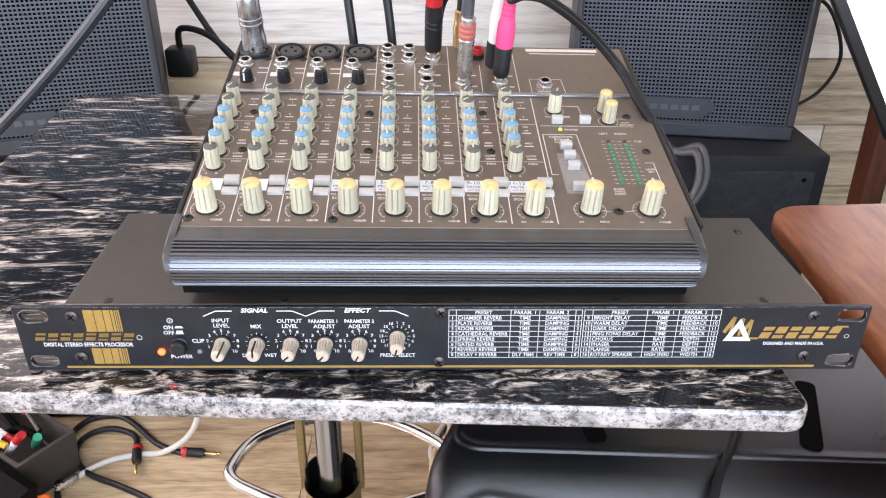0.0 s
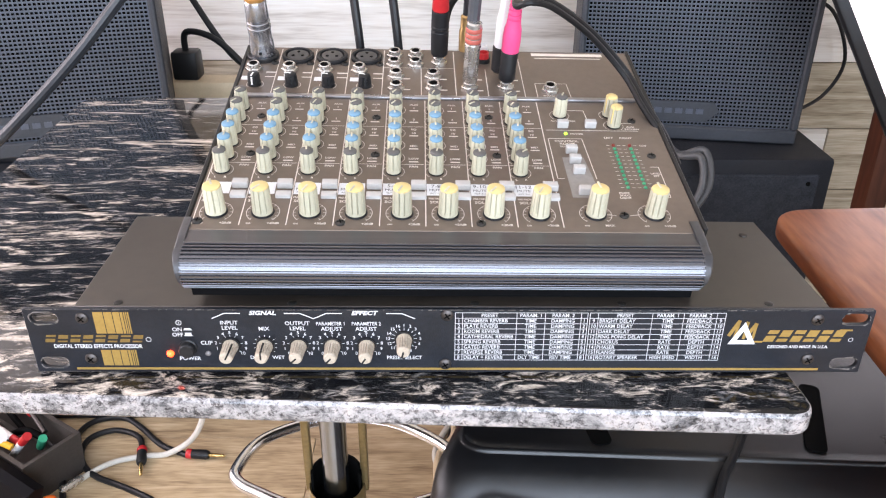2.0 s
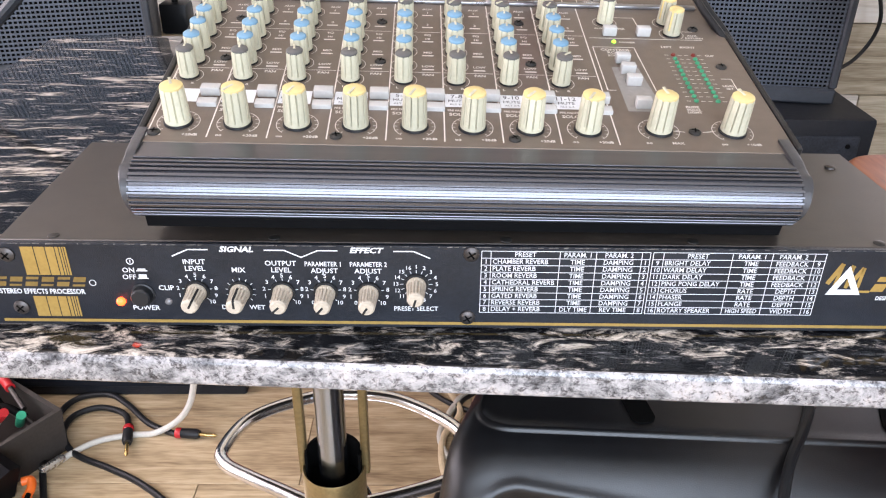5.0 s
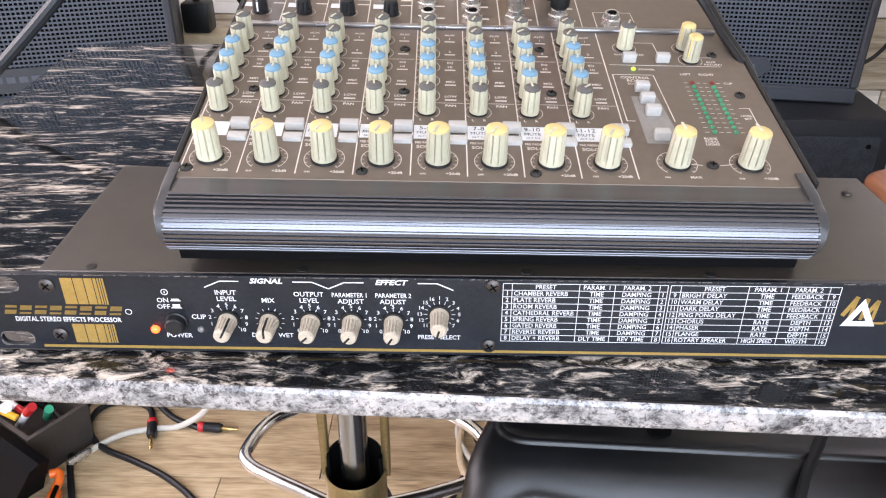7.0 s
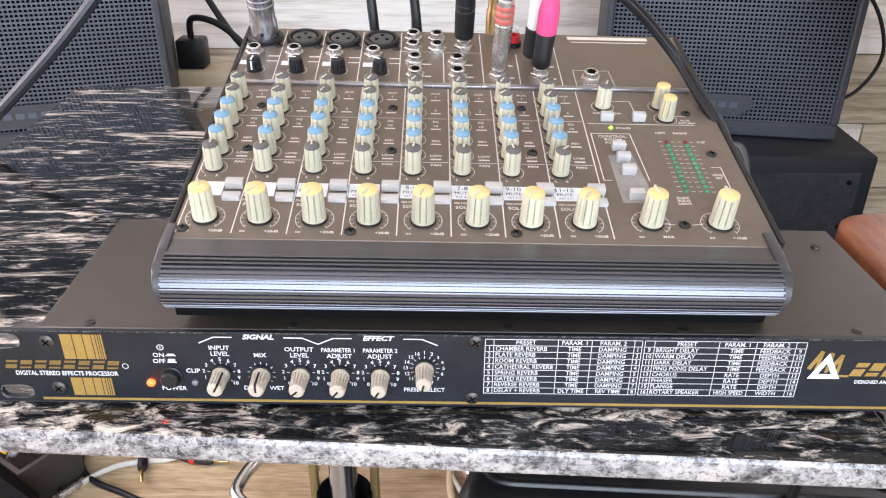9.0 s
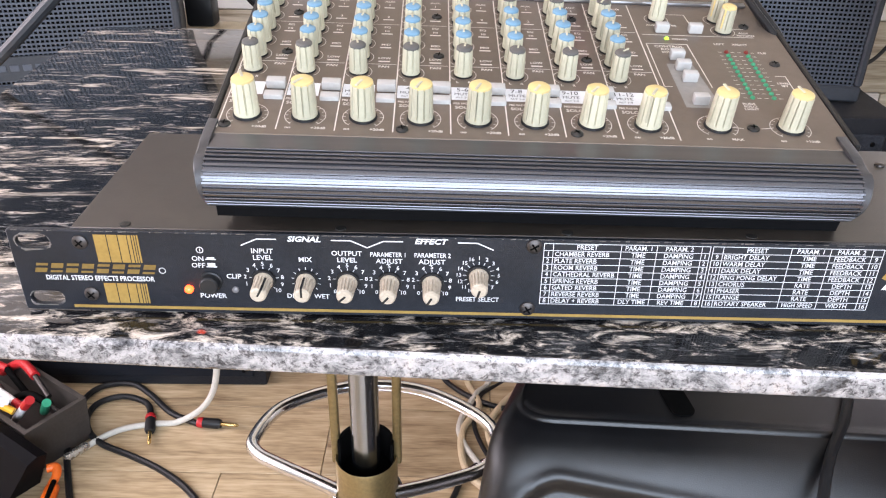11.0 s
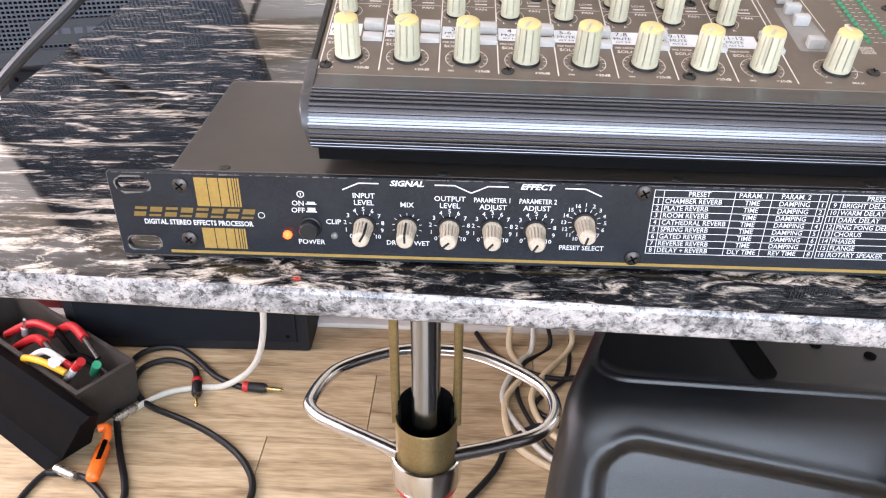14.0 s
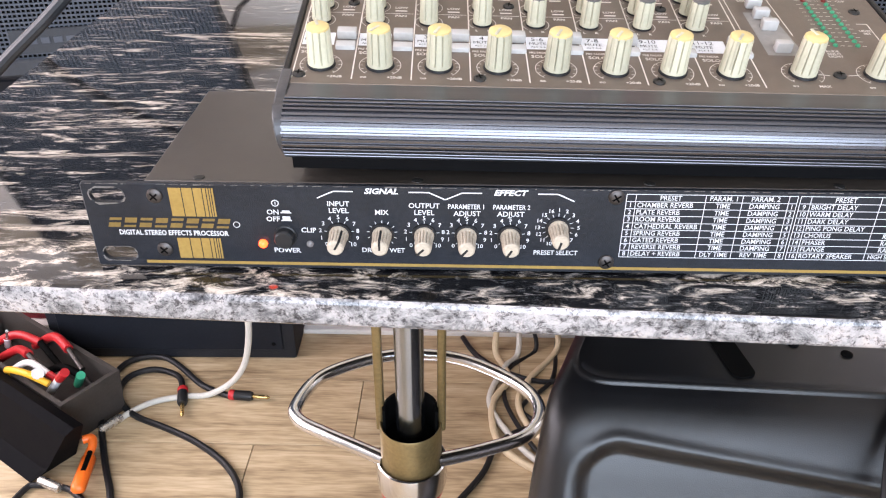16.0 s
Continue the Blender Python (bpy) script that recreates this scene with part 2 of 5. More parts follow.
WHITECABLE = mat("white_cable", (0.55, 0.52, 0.46), 0.45, 0.0, 0.12, 60)
CREAMCABLE = mat("cream_cable", (0.58, 0.46, 0.30), 0.45, 0.0, 0.12, 60)
REDPLASTIC = mat("red_plastic", (0.45, 0.016, 0.02), 0.4, 0.0, 0.1, 60)
PINK = mat("pink_plastic", (0.78, 0.075, 0.22), 0.4, 0.0, 0.06, 60)
ORANGE = mat("orange_plastic", (0.85, 0.15, 0.015), 0.35, 0.0, 0.08, 60)
GREEN = mat("green_plastic", (0.03, 0.30, 0.16), 0.4, 0.0, 0.1, 60)
YELLOWPL = mat("yellow_plastic", (0.75, 0.40, 0.03), 0.4, 0.0, 0.1, 60)
WHITEPL = mat("white_plastic", (0.75, 0.73, 0.72), 0.4, 0.0, 0.05, 60)
SPEAKER = mat("speaker_cabinet_paint", (0.030, 0.034, 0.042), 0.55, 0.0, 0.15, 30, 0.3, 700)
MESHSTEEL = mat("grille_steel", (0.074, 0.085, 0.108), 0.42, 0.3, 0.12, 30)
MOULD = mat("moulded_black_plastic", (0.006, 0.006, 0.0068), 0.30, 0.0, 0.25, 12, 0.14, 1900, spec=0.52)
REDCLOTH = mat("dark_red_carpet", (0.16, 0.008, 0.014), 0.9, 0.0, 0.3, 40, 0.6, 500)
WHITEPAINT = mat("white_skirting_paint", (0.70, 0.66, 0.62), 0.45, 0.0, 0.06, 20)
PLASTER = mat("plaster", (0.52, 0.50, 0.47), 0.85, 0.0, 0.05, 4, 0.2, 200)
TOOLBOX = mat("black_toolbox_plastic", (0.003, 0.003, 0.004), 0.7, 0.0, 0.15, 30, 0.1, 900, spec=0.08)
TRAY = mat("grey_plastic_tray", (0.048, 0.041, 0.036), 0.5, 0.0, 0.2, 30, spec=0.3)
LEDRED = mat("lit_red_led", (1.0, 0.06, 0.012), 0.3, emit=6.0)
LEDDARK = mat("unlit_led", (0.16, 0.15, 0.15), 0.25)
LEDGREEN = mat("green_meter_led", (0.04, 0.22, 0.11), 0.3)
LEDRED2 = mat("dark_red_meter_led", (0.16, 0.02, 0.015), 0.3)
LEDYEL = mat("lit_green_power_led", (0.35, 0.8, 0.05), 0.3, emit=1.2)
SCREENGLOW = mat("bright_screen", (0.95, 0.86, 0.88), 0.4, emit=0.9)
CEILPAINT = mat("white_ceiling_paint", (0.82, 0.80, 0.77), 0.9, 0.0, 0.03, 4)
GLASS = mat("window_glass", (1, 1, 1), 0.02, trans=1.0)

# ---- mesh helpers ----


def mesh_of(bm, material, smooth=35.0):
    me = bpy.data.meshes.new("mesh")
    bmesh.ops.recalc_face_normals(bm, faces=bm.faces[:])
    bm.to_mesh(me)
    bm.free()
    me.materials.append(material)
    if smooth:
        me.shade_smooth()
        me.set_sharp_from_angle(angle=radians(smooth))
    return me


def part(name, bm, material, parent, label="", smooth=35.0, m=None):
    """One mesh object under a thing or a part; bm may be a bmesh or a mesh that is shared."""
    me = bm if isinstance(bm, bpy.types.Mesh) else mesh_of(bm, material, smooth)
    ob = new(name, me)
    ob.parent = parent
    if m is not None:
        ob.matrix_basis = m
    if name in ("lettering", "panel_print", "scale_print", "edge_wear", "worn_rim", "name_shape"):
        tagged(ob, kind="stuff")
    return tagged(ob, label) if label else ob


def thing(name, m, label, category, group="", kind=""):
    ob = new(name)
    ob.empty_display_size = 0.02
    ob.matrix_basis = m
    return tagged(ob, label, category, group, kind)


def solid(name, bm, material, label, category, m=None, kind="", smooth=35.0, group=""):
    ob = new(name, mesh_of(bm, material, smooth))
    if m is not None:
        ob.matrix_basis = m
    return tagged(ob, label, category, group, kind)


def box(c, s, bevel=0.0, seg=2, bm=None):
    bm = bm or bmesh.new()
    r = bmesh.ops.create_cube(bm, size=1, matrix=Matrix.Translation(c) @ Matrix.Diagonal((*s, 1)))
    if bevel:
        es = list({e for v in r["verts"] for e in v.link_edges})
        bmesh.ops.bevel(bm, geom=es, offset=bevel, segments=seg, profile=0.5, affect="EDGES")
    return bm


def lathe(profile, seg=24, bm=None, m=None, flute=0.0, flutes=0):
    """Turn (radius, height) pairs about z; flutes cut the wall in and out."""
    bm = bm or bmesh.new()
    m = m or Matrix()
    rings = []
    for r, z, *f in profile:
        amp = flute if (not f or f[0]) else 0.0
        ring = []
        for k in range(seg):
            a = 2 * math.pi * k / seg
            q = r - (amp if flutes and k % (seg // flutes) == 0 else 0.0)
            ring.append(bm.verts.new(m @ Vector((q * math.cos(a), q * math.sin(a), z))))
        rings.append(ring)
    for a, b in zip(rings, rings[1:]):
        for k in range(seg):
            bm.faces.new((a[k], a[(k + 1) % seg], b[(k + 1) % seg], b[k]))
    bm.faces.new(rings[0][::-1])
    bm.faces.new(rings[-1])
    return bm


def tube(points, r, seg=10, bm=None, samples=8, closed=False):
    """A round cable or bar through points, smoothed."""
    bm = bm or bmesh.new()
    p = [Vector(q) for q in points]
    n = len(p)
    path = []
    if samples > 1 and n > 2:
        for i in range(n if closed else n - 1):
            a, b, c, d = (p[(i - 1) % n], p[i], p[(i + 1) % n], p[(i + 2) % n]) if closed else (p[max(i - 1, 0)], p[i], p[i + 1], p[min(i + 2, n - 1)])
            for k in range(samples):
                t = k / samples
                path.append(0.5 * ((2 * b) + (c - a) * t + (2 * a - 5 * b + 4 * c - d) * t * t + (3 * b - a - 3 * c + d) * t ** 3))
        if not closed:
            path.append(p[-1])
    else:
        path = p
    side = None
    rings = []
    for i, q in enumerate(path):
        nxt = path[(i + 1) % len(path)] if closed else path[min(i + 1, len(path) - 1)]
        prv = path[i - 1] if closed else path[max(i - 1, 0)]
        d = (nxt - prv).normalized()
        if side is None:
            side = d.orthogonal().normalized()
        side = (side - d * side.dot(d)).normalized()
        up = d.cross(side)
        rings.append([bm.verts.new(q + r * (math.cos(2 * math.pi * k / seg) * side + math.sin(2 * math.pi * k / seg) * up)) for k in range(seg)])
    pairs = list(zip(rings, rings[1:])) + ([(rings[-1], rings[0])] if closed else [])
    for a, b in pairs:
        for k in range(seg):
            bm.faces.new((a[k], a[(k + 1) % seg], b[(k + 1) % seg], b[k]))
    if not closed:
        bm.faces.new(rings[0][::-1])
        bm.faces.new(rings[-1])
    return bm


def slab(outline, z0, z1, holes=(), bevel=0.0, seg=2):
    """A plate of any outline, with holes through it, between two heights."""
    bm = bmesh.new()
    edges = []
    for loop in (outline, *holes):
        vs = [bm.verts.new((x, y, z0)) for x, y in loop]
        edges += [bm.edges.new((a, b)) for a, b in zip(vs, vs[1:] + vs[:1])]
    if holes:
        bmesh.ops.triangle_fill(bm, use_beauty=True, use_dissolve=False, edges=edges)
    else:
        bm.faces.new(bm.verts[:])
    r = bmesh.ops.extrude_face_region(bm, geom=bm.faces[:])
    bmesh.ops.translate(bm, vec=(0, 0, z1 - z0), verts=[v for v in r["geom"] if isinstance(v, bmesh.types.BMVert)])
    if bevel:
        es = [e for e in bm.edges if len(e.link_faces) == 2 and e.calc_face_angle(0) > 0.6 and abs(e.verts[0].co.z - e.verts[1].co.z) < 1e-6]
        bmesh.ops.bevel(bm, geom=es, offset=bevel, segments=seg, profile=0.5, affect="EDGES")
    return bm


def rounded(x0, y0, x1, y1, r, n=6):
    out = []
    for cx, cy, a0 in ((x1 - r, y1 - r, 0), (x0 + r, y1 - r, 90), (x0 + r, y0 + r, 180), (x1 - r, y0 + r, 270)):
        out += [(cx + r * math.cos(radians(a0 + 90 * k / n)), cy + r * math.sin(radians(a0 + 90 * k / n))) for k in range(n + 1)]
    return out


def sweep_x(profile, x0, x1):
    """A bar of constant section (y, z) from x0 to x1."""
    bm = bmesh.new()
    a = [bm.verts.new((x0, y, z)) for y, z in profile]
    b = [bm.verts.new((x1, y, z)) for y, z in profile]
    n = len(a)
    for k in range(n):
        bm.faces.new((a[k], a[(k + 1) % n], b[(k + 1) % n], b[k]))
    bm.faces.new(a)
    bm.faces.new(b[::-1])
    return bm


TEXTS = {}


def letters(bm, text, size, x, y, z=0.0, align="CENTER", shear=0.0, width=1.0, bold=0.0, depth=0.00012):
    """Adds raised printing to bm, in its xy plane."""
    key = (text, align, shear, bold)
    if key not in TEXTS:
        cu = bpy.data.curves.new("lettering", "FONT")
        cu.body, cu.size, cu.align_x, cu.align_y, cu.shear, cu.offset = text, 1.0, align, "CENTER", shear, bold
        cu.resolution_u = 2
        cu.fill_mode = "FRONT"
        ob = new("lettering", cu)
        me = bpy.data.meshes.new_from_object(ob.evaluated_get(bpy.context.evaluated_depsgraph_get()))
        TEXTS[key] = [tuple(v.co) for v in me.vertices], [tuple(p.vertices) for p in me.polygons]
        bpy.data.objects.remove(ob)
        bpy.data.curves.remove(cu)
        bpy.data.meshes.remove(me)
    co, fa = TEXTS[key]
    vs = [bm.verts.new((x + c[0] * size * width, y + c[1] * size, z + depth)) for c in co]
    for f in fa:
        try:
            bm.faces.new([vs[k] for k in f])
        except ValueError:
            pass
    return bm


def strip(bm, x0, y0, x1, y1, w, z=0.0001):
    """A printed line of width w between two points of a face."""
    d = Vector((x1 - x0, y1 - y0))
    n = Vector((-d.y, d.x)).normalized() * w / 2
    bm.faces.new([bm.verts.new((x, y, z)) for x, y in ((x0 + n.x, y0 + n.y), (x0 - n.x, y0 - n.y), (x1 - n.x, y1 - n.y), (x1 + n.x, y1 + n.y))])
    return bm


def ring_print(bm, x, y, r, w, a0=0, a1=360, n=28, z=0.0001):
    for k in range(n):
        a, b = radians(a0 + (a1 - a0) * k / n), radians(a0 + (a1 - a0) * (k + 1) / n)
        bm.faces.new([bm.verts.new((x + q * math.cos(t), y + q * math.sin(t), z)) for q, t in ((r, a), (r + w, a), (r + w, b), (r, b))])
    return bm

# ---- room ----
T = 0.75
XW, XE, YS, YN, ZC = -2.6, 2.6, -2.5, 1.32, 2.6


def wall_with_window(name, x0, x1, z0, z1, wx0, wx1, wz0, wz1, m, label):
    out = [(x0, z0), (x1, z0), (x1, z1), (x0, z1)]
    hole = [(wx0, wz0), (wx1, wz0), (wx1, wz1), (wx0, wz1)]
    return solid(name, slab(out, 0, 0.12, [hole]), PLASTER, label, "wall", m, "structure", 0)


wall_with_window("wall_south", XW, XE, 0, ZC, -1.0, 1.6, 0.6, 2.4, pose(0, YS, 0, 90), "pale plaster wall with a wide window")
wall_with_window("wall_west", -YN, -YS, 0, ZC, -1.25, 0.95, 0.8, 2.3, pose(XW, 0, 0, 90, 0, -90), "pale plaster wall with a wide window")
solid("wall_east", box((XE + 0.06, (YS + YN) / 2, ZC / 2), (0.12, YN - YS, ZC)), PLASTER, "pale plain plaster wall", "wall", kind="structure")
wall_n = solid("wall_north", box((0, YN + 0.08, ZC / 2), (XE - XW, 0.12, ZC)), PLASTER, "wall clad in pale whitewashed wooden boards", "wall", kind="structure")
# ceiling is out of view; its white is chosen to brighten reflections below
solid("ceiling", box((0, (YS + YN) / 2, ZC + 0.06), (XE - XW, YN - YS, 0.12)), CEILPAINT, "white plaster ceiling", "ceiling", kind="structure")
floor = solid("floor", box((0, (YS + YN) / 2, -0.06), (XE - XW, YN - YS, 0.1)), mat("floor_screed", (0.05, 0.04, 0.03), 0.8), "light brown wood laminate floor", "floor", kind="structure")
for k, (m, w, h, n) in enumerate(((pose(0.3, YS - 0.05, 1.5, 90), 2.6, 1.8, "window_1"), (pose(XW - 0.05, -0.15 + 0.3, 1.55, 90, 0, -90), 2.2, 1.5, "window_2"))):
    win = thing(n, m, "wide window with a white frame", "window", kind="structure")
    fr = bmesh.new()
    for c, s in (((0, h / 2 - 0.03, 0), (w, 0.06, 0.06)), ((0, -h / 2 + 0.03, 0), (w, 0.06, 0.06)), ((-w / 2 + 0.03, 0, 0), (0.06, h - 0.12, 0.06)), ((w / 2 - 0.03, 0, 0), (0.06, h - 0.12, 0.06)), ((0, 0, 0), (0.05, h - 0.12, 0.05))):
        box(c, s, 0.004, 1, fr)
    part("window_frame", fr, WHITEPAINT, win)

# ---- low carpeted platform under the wall ----
plat = thing("low_platform", pose(0, 0.948, 0), "low platform covered in dark red carpet with white base trim", "platform")
part("carpet", box((-0.35, 0.18, 0.141), (1.5, 0.345, 0.258), 0.006), REDCLOTH, plat)
part("trim", box((-0.35, 0.170, 0.0055), (1.5, 0.36, 0.011), 0.002), WHITEPAINT, plat, "white painted base trim")

# ---- granite table on a pedestal ----
PX, PY = -0.115, 0.256
table = thing("granite_table", pose(PX, PY, 0), "polished black granite table with cream veins on a chrome pedestal", "table")


def round_corners(pts, radii, n=8):
    out = []
    for k, p in enumerate(pts):
        p, a, b, r = Vector(p), Vector(pts[k - 1]), Vector(pts[(k + 1) % len(pts)]), radii[k]
        d1, d2 = (a - p).normalized(), (b - p).normalized()
        s, e = p + d1 * r, p + d2 * r
        for i in range(n + 1):
            t = i / n
            out.append(tuple((1 - t) ** 2 * s + 2 * t * (1 - t) * p + t * t * e))
    return out


plan = round_corners([(-0.40, -0.0135), (0.207, -0.0385), (0.185, 0.30), (0.13, 0.555), (-0.435, 0.555)], [0.03, 0.017, 0.05, 0.04, 0.03])
plan = [(x - PX, y - PY) for x, y in plan]
TH = 0.0160
slabm = slab(plan, T - TH, T, bevel=0.0035, seg=3)
top = part("tabletop", slabm, GRANITE, table, "polished black granite with cream veins and a pale cut edge", 30)
top.data.materials.append(GRANITE_EDGE)
for p in top.data.polygons:
    if p.normal.z < 0.75:
        p.material_index = 1
part("underlay", slab([(x * 0.9 + 0.0, y * 0.9) for x, y in plan], T - TH - 0.012, T - TH - 0.0005), BLACKPAINT, table)
pole = bmesh.new()
lathe([(0.0138, 0.36), (0.0138, T - TH - 0.012)], 32, pole)
# blue-grey in the steel stands for the cool window it reflects
part("pole", pole, mat("brushed_steel_pole", (0.36, 0.40, 0.46), 0.2, 1.0, 0.06, 20, stretch=(1, 1, 0.1)), table, "chrome pole")
for sx in (-0.030, 0.030):
    part("rod", box((sx, 0.006, (0.40 + T - TH - 0.012) / 2), (0.0085, 0.010, T - TH - 0.012 - 0.40), 0.002), BRASS, table, "brass side rod")
part("sleeve", lathe([(0.029, 0.345), (0.0305, 0.352), (0.0305, 0.411), (0.0295, 0.413), (0.0275, 0.410), (0.0275, 0.38), (0.016, 0.38)], 36), BRASS, table, "worn brass sleeve")
bush = bmesh.new()
arcs = [[bush.verts.new((r * math.cos(radians(-12 + 204 * k / 16)), r * math.sin(radians(-12 + 204 * k / 16)), z)) for k in range(17)] for r, z in ((0.0272, 0.385), (0.0272, 0.431), (0.0245, 0.431), (0.0245, 0.385))]
for a, b in zip(arcs, arcs[1:] + arcs[:1]):
    for k in range(16):
        bush.faces.new((a[k], a[k + 1], b[k + 1], b[k]))
bush.faces.new([q[0] for q in arcs])
bush.faces.new([q[-1] for q in arcs][::-1])
part("bush", bush, HOLE, table, "black plastic bush")
part("bush_floor", lathe([(0.0272, 0.392), (0.0272, 0.396), (0.0139, 0.397)], 24), HOLE, table, "black plastic bush")
part("collar", lathe([(0.030, 0.328), (0.0345, 0.332), (0.0355, 0.338), (0.0360, 0.360), (0.0352, 0.3655), (0.0335, 0.3665), (0.0318, 0.362)], 40), CHROME, table, "chrome collar")
part("ring_seal", lathe([(0.0305, 0.3235), (0.0325, 0.3245), (0.0325, 0.3275), (0.0305, 0.3285)], 36), REDPLASTIC, table, "thin red seal")
part("column", lathe([(0.19, 0.0), (0.2, 0.004), (0.2, 0.01), (0.05, 0.03), (0.028, 0.05), (0.028, 0.3235)], 40), CHROME, table, "chrome column on a round base")
loop = [(x - PX, y - PY) for x, y in ((-0.142, 0.250), (-0.172, 0.266), (-0.207, 0.284), (-0.236, 0.302), (-0.244, 0.325), (-0.224, 0.374), (-0.168, 0.408), (-0.118, 0.417), (-0.060, 0.407), (0.000, 0.366), (0.019, 0.326), (0.004, 0.288), (-0.040, 0.266), (-0.088, 0.250))]
part("footrest", tube([(x, y, 0.368) for x, y in loop], 0.0072, 14, samples=8), CHROME, table, "chrome footrest loop")

# ---- rack effects unit ----
rack = thing("effects_processor", pose(0, 0, T + 0.001, 90), "black rack-mount effects processor with gold lettering, lying on the granite", "effects unit")
mm = 0.001


def slot(cx, cy, w=0.0158, h=0.0072, n=7):
    r = h / 2
    return [(cx + sx * (w / 2 - r) + r * math.cos(radians(a)), cy + r * math.sin(radians(a))) for sx, a0 in ((1, -90), (-1, 90)) for a in [a0 + 180 * k / n for k in range(n + 1)]]


SLOTS = [(-0.2310, 0.0375), (-0.2310, 0.0068), (0.2338, 0.0375), (0.2338, 0.0068)]
part("front_panel", slab(rounded(-0.2424, 0, 0.2442, 0.0437, 0.0012, 3), -0.003, 0, [slot(*s) for s in SLOTS], 0.0005, 1), PANEL, rack, "black painted steel face with worn edges")
chips = random.Random(4)
for sx, sy in SLOTS:
    rim = bmesh.new()
    o, i = slot(sx, sy, 0.0168, 0.0080), slot(sx, sy, 0.0159, 0.0073)
    n = len(o)
    lo = chips.random() * n
    jit = [(sx + (x - sx) * (1.0 + 0.07 * chips.random() ** 2), sy + (y - sy) * (0.96 + 0.30 * chips.random() ** 2)) for x, y in o]
    for k in range(n):
        if chips.random() < 0.7:
            j = (k + 1) % n
            rim.faces.new([rim.verts.new((*q, 0.00012)) for q in (jit[k], jit[j], i[j], i[k])])
    part("worn_rim", rim, BARE, rack, "bare chipped metal round the slot", 0)
edge = bmesh.new()
for k in range(150):
    x = -0.24 + 0.48 * chips.random()
    strip(edge, x, 0.0435 - 0.0002 * chips.random(), x + 0.0006 + 0.004 * chips.random() ** 2, 0.0435, 0.0002 + 0.0004 * chips.random() ** 3, 0.00014)
part("edge_wear", edge, BARE, rack, "chipped paint along the edge", 0)
lid = box((0, 0.0212, -0.0655), (0.436, 0.0444, 0.1245), 0.0008, 1)
for v in lid.verts:
    # the sheet-metal case sits a little askew behind its face
    back = (-0.0033 - v.co.z) / 0.1245
    side = (v.co.x + 0.218) / 0.436
    v.co.x += 0.0035 * (1 - side) + 0.0015 * side - 0.0042 * back
    v.co.z += back * (0.004 + 0.007 * side)
part("chassis", lid, RACKTOP, rack, "dark brown-black steel lid")
for x in (-0.19, -0.09, 0.015, 0.1, 0.185):
    part("lid_screw", lathe([(0.0028, 0), (0.0026, 0.0012), (0.0012, 0.0016)], 14, m=pose(x, 0.0426, -0.0075, -90)), SCREWMETAL, rack)
part("lid_screw", lathe([(0.0028, 0), (0.0026, 0.0010), (0.0012, 0.0014)], 14, m=pose(0.2, 0.0434, -0.095, -90)), PANSCREW, rack)


def cross_screw(r, material, h=0.0018):
    """A pan-head screw with a cross recess, one mesh."""
    bm = lathe([(r, 0), (r * 0.97, h * 0.45), (r * 0.7, h * 0.85), (r * 0.25, h)], 20)
    me = mesh_of(bm, material)
    rec = bmesh.new()
    for a in (35, 125):
        d = Vector((math.cos(radians(a)), math.sin(radians(a)), 0))
        strip(rec, -d.x * r * 0.6, -d.y * r * 0.6, d.x * r * 0.6, d.y * r * 0.6, r * 0.22, h * 1.03)
    return me, mesh_of(rec, HOLE, 0)


psc, psr = cross_screw(0.0037, PANSCREW)
for x, y in ((-0.209, 0.0378), (-0.209, 0.0098), (-0.0008, 0.0402), (-0.0018, 0.0062), (0.2115, 0.0375), (0.2115, 0.0100)):
    s = part("panel_screw", psc, None, rack, m=pose(x, y, 0, 0, 0, 17 * x * 100))
    part("cross_recess", psr, None, s)


def gold_block(x0, x1, y0, y1):
    w = x1 - x0
    cuts = [0, 0.30, 0.55, 0.76, 0.85, 0.91, 0.96, 1.0]
    for a, b in zip(cuts, cuts[1:]):
        bm = bmesh.new()
        g = 0.0004 if b < 1 else 0
        bm.faces.new([bm.verts.new((x0 + w * q, y, 0.0001)) for q, y in ((a, y0), (b, y0), (b, y1), (a, y1))])
        for v in bm.verts:
            if abs(v.co.x - (x0 + w * b)) < 1e-7:
                v.co.x -= g
        part("gold_bar", bm, GOLD, rack, "gold printed bar", 0)


gold_block(-0.2025, -0.182, 0.0272, 0.0418)
gold_block(-0.2025, -0.182, 0.0048, 0.0158)
bm = bmesh.new()
strip(bm, -0.219, 0.0026, 0.2195, 0.0026, 0.0016)
part("gold_line", bm, GOLD, rack, "thin gold printed line", 0)
# name of the unit as plain slanted shapes
def name_bars(x0, n, step, wide, y0, y1, lean, ink):
    """A row of plain slanted gold bars, each split by a thin gap."""
    for k in range(n):
        x, ym = x0 + k * step, y0 + (y1 - y0) * (0.35 if k % 2 else 0.6)
        bm = bmesh.new()
        for ya, yb in ((y0, ym - 0.0006), (ym + 0.0006, y1)):
            bm.faces.new([bm.verts.new((x + q + lean * (y - y0) / (y1 - y0), y, 0.00015)) for q, y in ((0, ya), (wide, ya), (wide, yb), (0, yb))])
        part("name_shape", bm, ink, rack, "gold slanted bar", 0)


